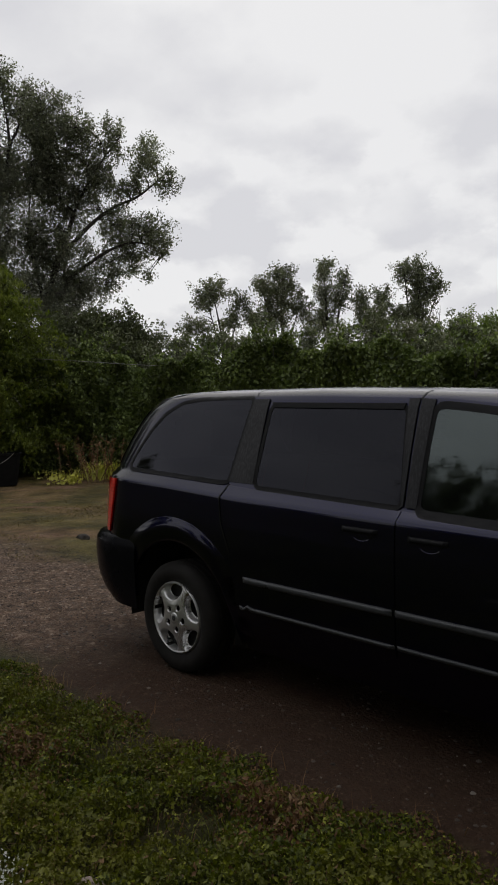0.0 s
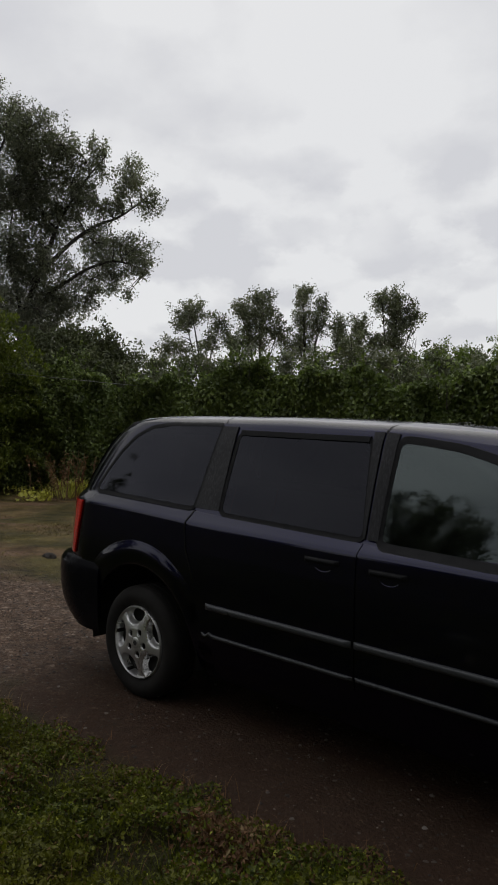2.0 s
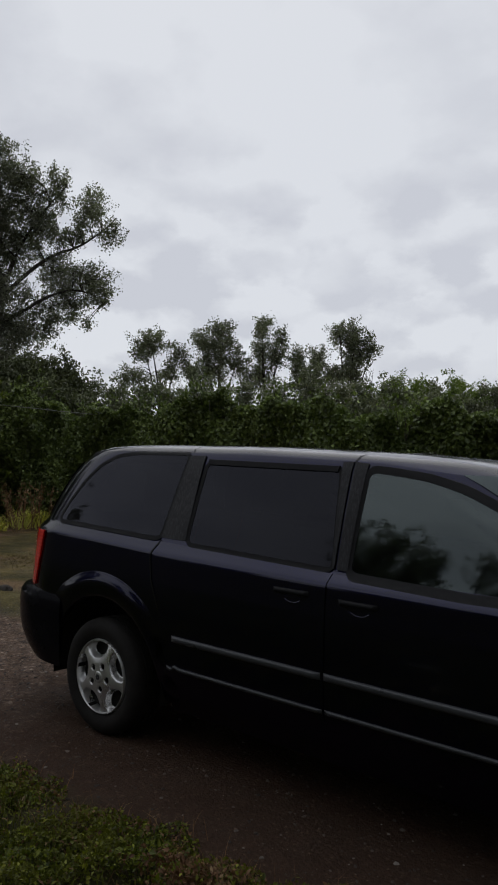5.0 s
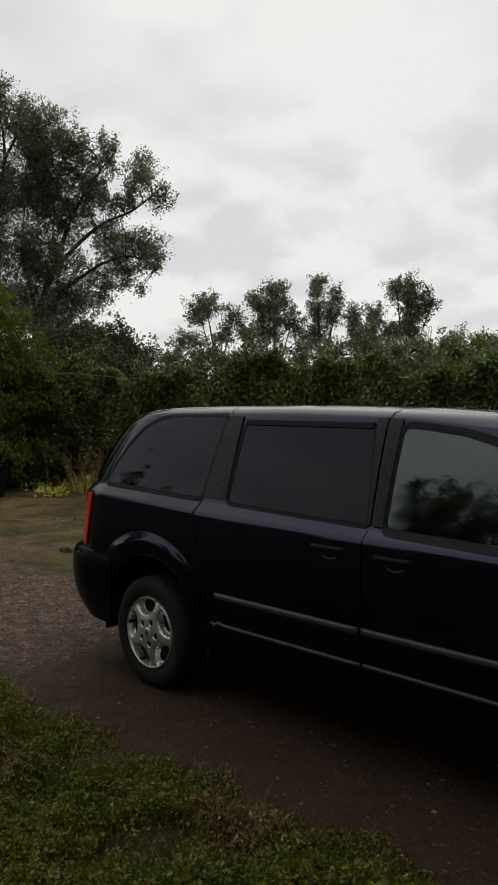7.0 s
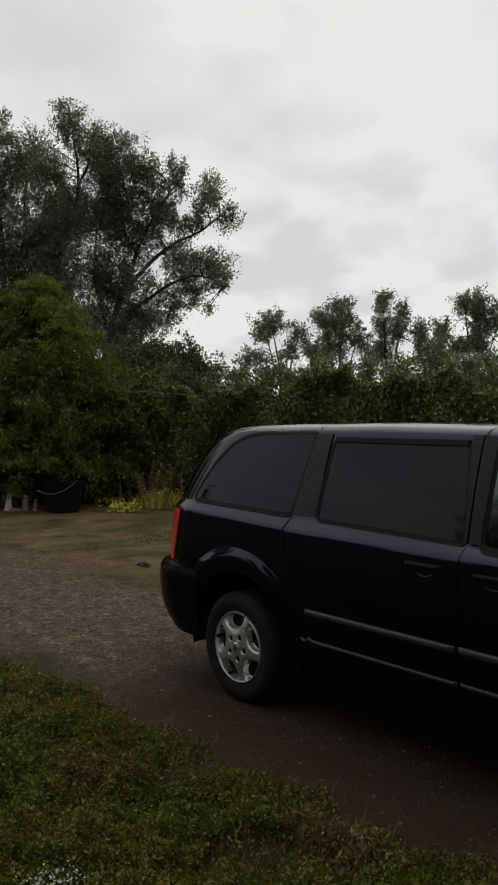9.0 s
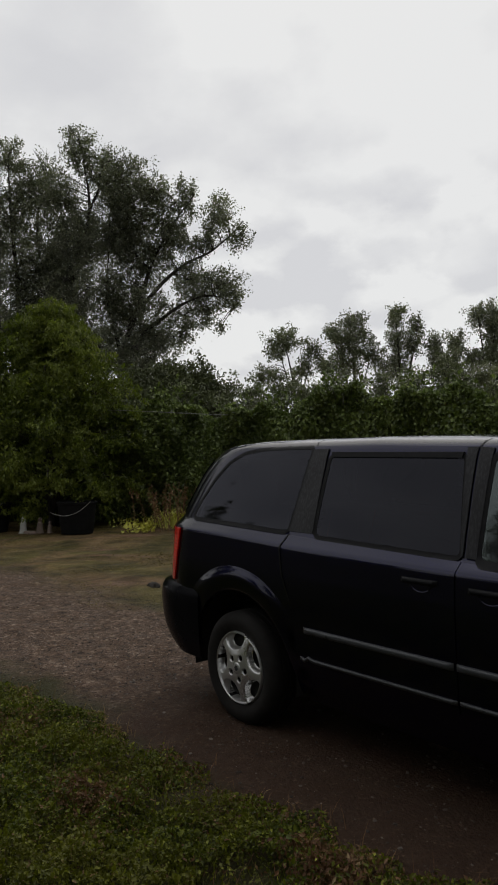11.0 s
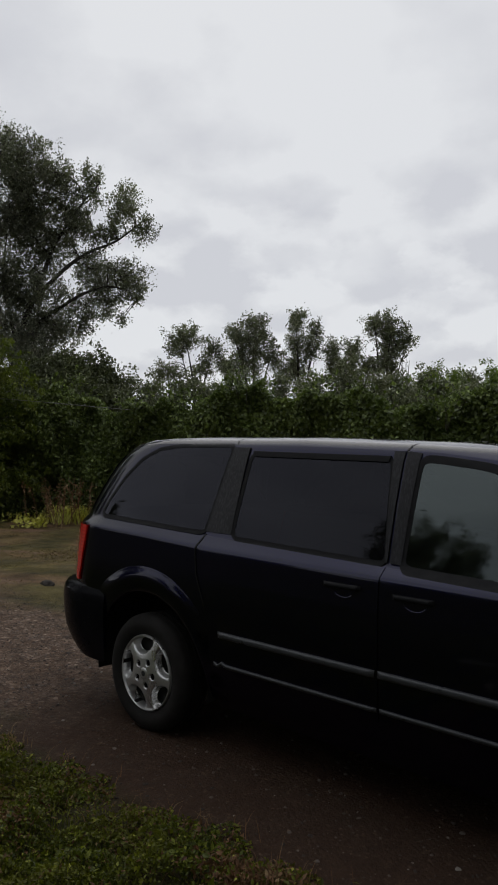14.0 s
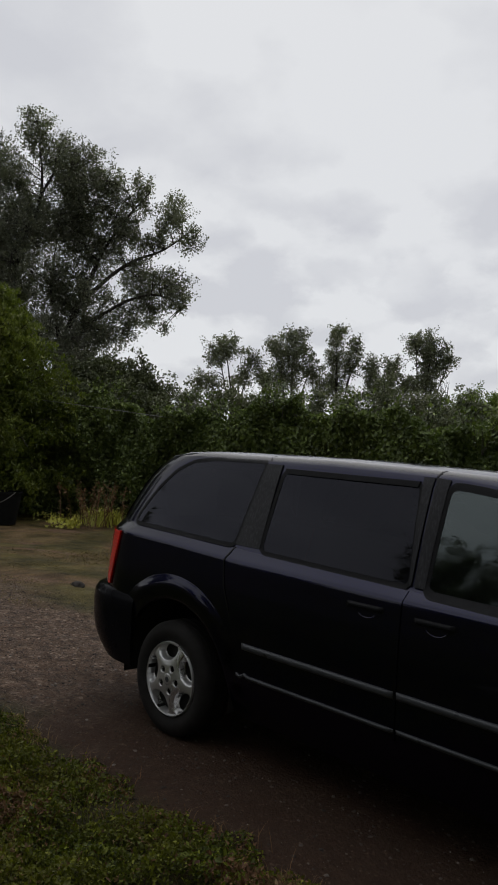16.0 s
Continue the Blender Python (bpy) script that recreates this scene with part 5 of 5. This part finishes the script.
def blades(rng, x, y, height, width, lean=0.5):
    n = len(x)
    h = height * rng.uniform(0.5, 1.3, n)
    a = rng.uniform(0, 2 * np.pi, n)
    out = np.stack([np.cos(a), np.sin(a), 0 * a], 1)
    sd = np.stack([-np.sin(a), np.cos(a), 0 * a], 1) * (width * rng.uniform(0.6, 1.2, n))[:, None]
    b = np.column_stack([x, y, ground_height(x, y)])
    m = b + out * (h * lean * 0.25)[:, None] + np.array([0, 0, 1]) * (h * 0.6)[:, None]
    t = b + out * (h * lean * rng.uniform(0.4, 1.2, n))[:, None] + np.array([0, 0, 1]) * (h * 0.95)[:, None]
    v = np.stack([b - sd, b + sd, m + sd * 0.7, t, m - sd * 0.7], 1).reshape(-1, 3)
    i = np.arange(n)[:, None] * 5
    f = np.concatenate([i + np.array([[0, 1, 2]]), i + np.array([[0, 2, 4]]), i + np.array([[4, 2, 3]])], 1).reshape(-1, 3)
    return v, f


x, y = scatter(rng, 6000, -5.0, 3.6, -2.3, 0.16)
v, f = blades(rng, x, y, 0.085, 0.0022, 1.0)
mesh_part("grass_blades", v, f, L_WEED, weeds)
x, y = scatter(rng, 2500, -4.0, 3.0, -2.0, -0.06)
v, f = blades(rng, x, y, 0.07, 0.0018, 1.4)
mesh_part("dry_blades", v, f, L_BROWN, weeds)

# ---- rough lawn past the drive ----
lawn = thing("lawn_grass", (-7.0, 4.0, 0.0), "short worn lawn of tan and olive grass blades", "grass", kind="stuff")
n = 170000
lat, dep = rng.uniform(-10, 3, n), rng.uniform(7.5, 17.8, n)
xy = ORIGIN + AHEAD * dep[:, None] + RIGHT * lat[:, None]
clump = np.sin(1.7 * xy[:, 0] + 2.3 * xy[:, 1]) + np.sin(4.1 * xy[:, 0] - 2.9 * xy[:, 1] + 1.0) + rng.normal(scale=0.7, size=n)
keep = (xy[:, 1] > 1.25 + 0.3 * np.sin(2.1 * xy[:, 0])) & (clump > 1.6)
xy, tone = xy[keep], rng.random(keep.sum()) + 0.35 * np.sin(0.8 * xy[keep, 0] + 1.1 * xy[keep, 1])
green = tone > 0.55
v, f = blades(rng, xy[green, 0], xy[green, 1], 0.016, 0.006, 2.6)
mesh_part("green_blades", v, f, L_LAWN, lawn)
v, f = blades(rng, xy[~green, 0], xy[~green, 1], 0.014, 0.006, 2.8)
mesh_part("dry_blades", v, f, L_LAWN, lawn)


def tuft(name, at, n, height, mat, label, seed, width=0.008, spread=0.18, category="plant", lean=0.7):
    rng = np.random.default_rng(seed)
    root = thing(name, tuple(at), label, category)
    x, y = at[0] + rng.normal(scale=spread, size=n), at[1] + rng.normal(scale=spread, size=n)
    v, f = blades(rng, x, y, height, width, lean)
    mesh_part("blade_clump", v, f, mat, root)
    return root


def low_plant(name, at, n, mat, label, seed, spread=0.25, height=0.16, leaf=0.10):
    rng = np.random.default_rng(seed)
    root = thing(name, tuple(at), label, "plant")
    c = at + np.column_stack([rng.normal(scale=spread, size=n), rng.normal(scale=spread, size=n), rng.random(n) * height + 0.02])
    v, f = leaves(rng, c, leaf, leaf * 0.6, 0.2, 0.7)
    mesh_part("plant_leaves", v, f, mat, root)
    return root


low_plant("yellow_plant", np.array([-9.9, 5.38, 0]), 160, L_YELLOW, "low pale yellow plant on the lawn", 51, 0.16)
low_plant("yellow_plant", np.array([-11.3, 5.95, 0]), 110, L_YELLOW, "small yellow-green plant at the hedge foot", 52, 0.22, 0.14, 0.07)
tuft("grass_tuft", np.array([-10.3, 6.5, 0]), 260, 0.34, L_YELLOW, "tall yellow-green grass tuft by the hedge", 53, 0.015, 0.26, lean=1.0)
tuft("grass_tuft", np.array([-10.9, 7.0, 0]), 200, 0.30, L_YELLOW, "yellow-green grass tuft at the hedge foot", 54, 0.015, 0.28, lean=1.0)
tuft("grass_tuft", np.array([-6.1, 3.9, 0]), 1600, 0.022, L_LAWN, "patch of fresh green grass on the lawn", 55, 0.007, 0.42, lean=1.8)
# dry dock stalks with leaves, at the hedge foot
stalks = thing("dry_stalks", tuple(spot(-3.0, 15.7)), "tall reddish brown dry weed stalks by the hedge", "plant")
rng = np.random.default_rng(56)
sp, sl = [], []
for i in range(22):
    b = spot(-3.0 + rng.normal(scale=0.33), 15.7 + rng.normal(scale=0.25))
    h = rng.uniform(0.55, 1.0)
    t = b + np.array([rng.normal(scale=0.12), rng.normal(scale=0.12), h])
    sp.append(tube([b, (b + t) / 2 + rng.normal(scale=0.02, size=3), t], [0.009, 0.007, 0.004], 4))
    sl.append(b + (t - b) * rng.uniform(0.3, 1.0, (26, 1)) + rng.normal(scale=0.035, size=(26, 3)))
v, f = joined(sp)
mesh_part("stalk", v, f, L_BROWN, stalks)
v, f = leaves(rng, np.concatenate(sl), 0.075, 0.03, 0.2, 0.3)
mesh_part("seed_head", v, f, L_BROWN, stalks)

# ---- loose things by the box elder ----
def tub(at, r, h, label, rope):
    root = thing("garden_tub", tuple(at), label, "tub")
    prof = [(0.0, 0.02), (0.0, r * 0.82), (h * 0.5, r * 0.93), (h * 0.94, r), (h * 0.95, r * 1.06), (h, r * 1.06), (h, r * 0.97), (h * 0.6, r * 0.9), (h * 0.6, 0.01)]
    a = np.linspace(0, 2 * np.pi, 40, endpoint=False)
    p = np.array(prof)
    v = np.stack([at[0] + p[:, 1:] * np.cos(a), at[1] + p[:, 1:] * np.sin(a), at[2] + p[:, :1] + 0 * a], -1).reshape(-1, 3)
    shell = mesh_part("tub_body", v, grid_faces(len(p), 40, True), M_TUB, root, smooth=True)
    if rope:
        s = np.linspace(-1, 1, 24)
        line = np.array([spot(0, 0)] * 24) * 0 + at
        line[:, :2] += RIGHT * (s * r * 1.05)[:, None] - AHEAD * (r * 1.08)
        line[:, 2] = at[2] + h * 0.62 + 0.25 * h * s ** 2 + 0.16 * h * s
        v, f = tube(line, 0.006, 6)
        mesh_part("rope_handle", v, f, M_ROPE, shell, "pale sagging rope", smooth=True)
    return root


tub(spot(-4.95, 15.1), 0.40, 0.66, "large black plastic tub with a pale sagging rope", True)
tub(spot(-6.95, 15.4), 0.40, 0.62, "black plastic tub under a bushy tree", True)


def figurine(at, h, seed, label, mat):
    rng = np.random.default_rng(seed)
    prof = [(0, 0.02), (0, 0.26), (0.06, 0.27), (0.10, 0.22), (0.3, 0.19), (0.5, 0.17), (0.62, 0.18), (0.70, 0.10), (0.76, 0.11), (0.86, 0.14), (0.95, 0.09), (1.0, 0.01)]
    a = np.linspace(0, 2 * np.pi, 14, endpoint=False)
    p = np.array(prof) * h
    wob = 1 + 0.12 * np.sin(3 * a + seed)
    v = np.stack([at[0] + p[:, 1:] * np.cos(a) * wob + 0.06 * p[:, :1], at[1] + p[:, 1:] * np.sin(a) * wob, at[2] + p[:, :1] + 0 * a], -1).reshape(-1, 3)
    ob = mesh_part("garden_figurine", v, grid_faces(len(p), 14, True), mat, smooth=True)
    return tagged(ob, label, "figurine", "garden figurines")


figurine(spot(-6.12, 15.1, -0.01), 0.36, 1, "small white garden figurine at the lawn's edge", M_PLASTER)
figurine(spot(-5.80, 15.2, -0.01), 0.34, 2, "weathered grey garden figurine", M_STONE)
figurine(spot(-5.58, 15.2, -0.01), 0.26, 3, "small weathered pale garden figurine", M_STONE)
slab = bmesh.new()
bmesh.ops.create_cube(slab, size=1)
bmesh.ops.scale(slab, vec=(0.36, 0.16, 0.06), verts=slab.verts)
bmesh.ops.bevel(slab, geom=slab.edges[:], offset=0.015, segments=2, affect="EDGES")
bmesh.ops.translate(slab, vec=Vector(spot(-5.95, 15.0, 0.025)), verts=slab.verts)
tagged(part("flat_stone", slab, M_STONE, smooth=False), "flat pale stone beside garden figurines", "stone")

# wire above the hedge, on two old posts
fence = thing("wire_fence", tuple(spot(-5.0, 16.9)), "sagging wire on old posts along the hedge", "fence")
s = np.linspace(-9.5, -0.8, 40)
line = np.stack([spot(a, 16.7 - 0.02 * a, 2.62 + 0.02 * math.sin(a) - 0.048 * (a + 4.0)) for a in s])
v, f = tube(line, 0.006, 5)
mesh_part("wire", v, f, M_WIRE, fence)
for a in (-9.5, -0.8):
    z = 2.62 + 0.02 * math.sin(a) - 0.048 * (a + 4.0)
    v, f = tube([spot(a, 16.7 - 0.02 * a, -0.1), spot(a, 16.7 - 0.02 * a, z + 0.05)], [0.05, 0.045], 8)
    mesh_part("post", v, f, M_BARK, fence)

# ---- white flowers and edging stone among the weeds ----
flowers = thing("white_flowers", (1.18, -1.72, 0.0), "cluster of small white flowers among weeds", "flowers")
rng = np.random.default_rng(61)
c = np.column_stack([1.16 + rng.normal(scale=0.07, size=320), -1.73 + rng.normal(scale=0.06, size=320), 0.07 + 0.06 * rng.random(320)])
v, f = leaves(rng, c, 0.012, 0.010, 0, 0.9)
mesh_part("petals", v, f, L_PETAL, flowers)
v, f = leaves(rng, c[:200] - np.array([0, 0, 0.03]), 0.028, 0.012, 0, 0.5)
mesh_part("flower_leaves", v, f, L_WEED, flowers)


def rock(name, at, size, seed, label, mat=None):
    bm = bmesh.new()
    bmesh.ops.create_icosphere(bm, subdivisions=3, radius=1)
    for w in bm.verts:
        n = noise.noise(w.co * 1.3 + Vector((seed, 0, 0))) * 0.35 + noise.noise(w.co * 4 + Vector((0, seed, 0))) * 0.10
        w.co = Vector((w.co.x * size[0], w.co.y * size[1], w.co.z * size[2])) * (1 + n) + Vector(at)
    return tagged(part(name, bm, mat or M_STONE, smooth=True), label, "stone")


rock("edging_stone", (1.45, -1.51, 0.020), (0.13, 0.08, 0.055), 3.0, "rounded pinkish beige edging stone")
rock("clod", (-4.25, 2.12, 0.01), (0.10, 0.06, 0.045), 5.0, "dark clod of turf on the drive's edge", M_BARK)

# ---- loose gravel ----
def pebbles(rng, x, y, size):
    t = (1 + 5 ** 0.5) / 2
    ico = unit(np.array([(-1, t, 0), (1, t, 0), (-1, -t, 0), (1, -t, 0), (0, -1, t), (0, 1, t), (0, -1, -t), (0, 1, -t), (t, 0, -1), (t, 0, 1), (-t, 0, -1), (-t, 0, 1)]))
    tri = np.array([(0, 11, 5), (0, 5, 1), (0, 1, 7), (0, 7, 10), (0, 10, 11), (1, 5, 9), (5, 11, 4), (11, 10, 2), (10, 7, 6), (7, 1, 8),
                    (3, 9, 4), (3, 4, 2), (3, 2, 6), (3, 6, 8), (3, 8, 9), (4, 9, 5), (2, 4, 11), (6, 2, 10), (8, 6, 7), (9, 8, 1)])
    n = len(x)
    sc = size[:, None] * rng.uniform(0.5, 1.2, (n, 3)) * np.array([1, 1, 0.6])
    v = ico[None] * sc[:, None] * rng.uniform(0.75, 1.2, (n, 12, 1))
    a = rng.uniform(0, 2 * np.pi, n)
    ca, sa = np.cos(a)[:, None], np.sin(a)[:, None]
    v = np.stack([v[..., 0] * ca - v[..., 1] * sa, v[..., 0] * sa + v[..., 1] * ca, v[..., 2]], -1)
    v += np.column_stack([x, y, ground_height(x, y) + size * 0.15])[:, None]
    f = (np.arange(n)[:, None, None] * 12 + tri[None]).reshape(-1, 3)
    return v.reshape(-1, 3), f


rng = np.random.default_rng(71)
gravel = thing("gravel", (-2.0, 0.0, 0.0), "loose grey and white gravel stones on the drive", "gravel", kind="stuff")
x, y = rng.uniform(-9, 3.6, 30000), rng.uniform(-0.75, 1.7, 30000)
on_drive = (y > weed_edge(x) + 0.02) & (rng.random(len(x)) < np.where(x > -0.4, 0.45, 1.0))
x, y = x[on_drive], y[on_drive]
v, f = pebbles(rng, x, y, 0.0026 + 0.0100 * rng.random(len(x)) ** 5.0)
mesh_part("stones", v, f, M_PEBBLE, gravel)

# ---- trees behind the standing point: some mirrored in the windows, others added unseen to block sky ----
plain_limbs = [on_plane(line, back) for line, back in (
    ([(0, 0), (0.0, 3.0), (0.2, 6.0), (1.1, 8.0), (3.3, 9.1), (4.3, 9.6)], 0.5), ([(0.5, 6.9), (1.4, 9.6), (2.1, 10.8)], -0.8), ([(-0.2, 1.0), (-2.4, 7.0), (-2.1, 8.8), (0.6, 10.9)], 1.0),
    ([(-0.6, 2.0), (-2.8, 7.4), (-3.8, 10.8)], -0.5), ([(0, 4.8), (3.1, 7.3), (4.1, 7.2)], -1.0), ([(-2.1, 8.8), (-1.9, 10.5), (-1.8, 12.6)], 0.8), ([(-1.0, 3.2), (-0.8, 8.0), (-0.4, 12.0)], 2.2),
    ([(-1.0, 3.2), (-1.5, 5.5), (-1.0, 9.5)], -2.0), ([(0.2, 5.6), (1.6, 6.2), (2.6, 6.5)], 1.5), ([(0.3, 8.4), (0.6, 10.0), (0.8, 11.3)], 0.4))]
back_tree = tree("poplar_tree", np.array([-12.0, -25.0, 0.0]), plain_limbs, "tall dark grey-green poplar added out of view across the yard", L_POPLAR, 91,
                 thick=0.2, sub_len=(0.8, 1.8), per_m=2.6, twigs=7, clump=42, clump_r=0.40, leaf=(0.13, 0.085), group="trees across the yard", wood_shrink=0.5)
back_bush = tree("scrub_bush", np.array([-10.0, -22.5, 0.0]), [on_plane([(0, 0), (a * 0.5, 2.2), (a, 5.2 * h)], b) for a, b, h in ((0.1, 0.2, 0.95), (-1.9, 0.9, 0.8), (1.9, -0.9, 0.82), (0.9, 1.6, 0.7), (-0.9, -1.6, 0.7), (2.6, 0.4, 0.5), (-2.6, -0.4, 0.5))],
                 "dense tall scrub bush added out of view across the yard", L_FAR, 92, thick=0.06, sub_len=(0.6, 1.2), per_m=3.6, twigs=7, clump=50, clump_r=0.42, leaf=(0.13, 0.085), category="bush", group="scrub across the yard", start=0.05)
# copies with x above 0 only block sky light; bushes darken mirrored gaps
for (x, y, turn, size) in ((-30, -36, 150, 0.9), (-30, -18, 80, 1.0), (-2, -28, 200, 0.95), (9, -16, 310, 1.05), (13, -7, 20, 1.0), (17, 3, 110, 0.95), (22, 14, 250, 0.95), (4, -20, 75, 1.1), (14, -22, 170, 1.1), (-27, 2, 30, 1.0), (-31, -6, 230, 0.95), (-7, -27, 290, 0.9)):
    twin = copy_thing(back_tree, pose(x, y, 0, 0, 0, turn))
    twin.scale = (size, size, size)
    twin = copy_thing(back_bush, pose(x * 0.95, y * 0.95, 0, 0, 0, turn))
    twin.scale = (size * 1.35, size * 1.35, size * 1.6)
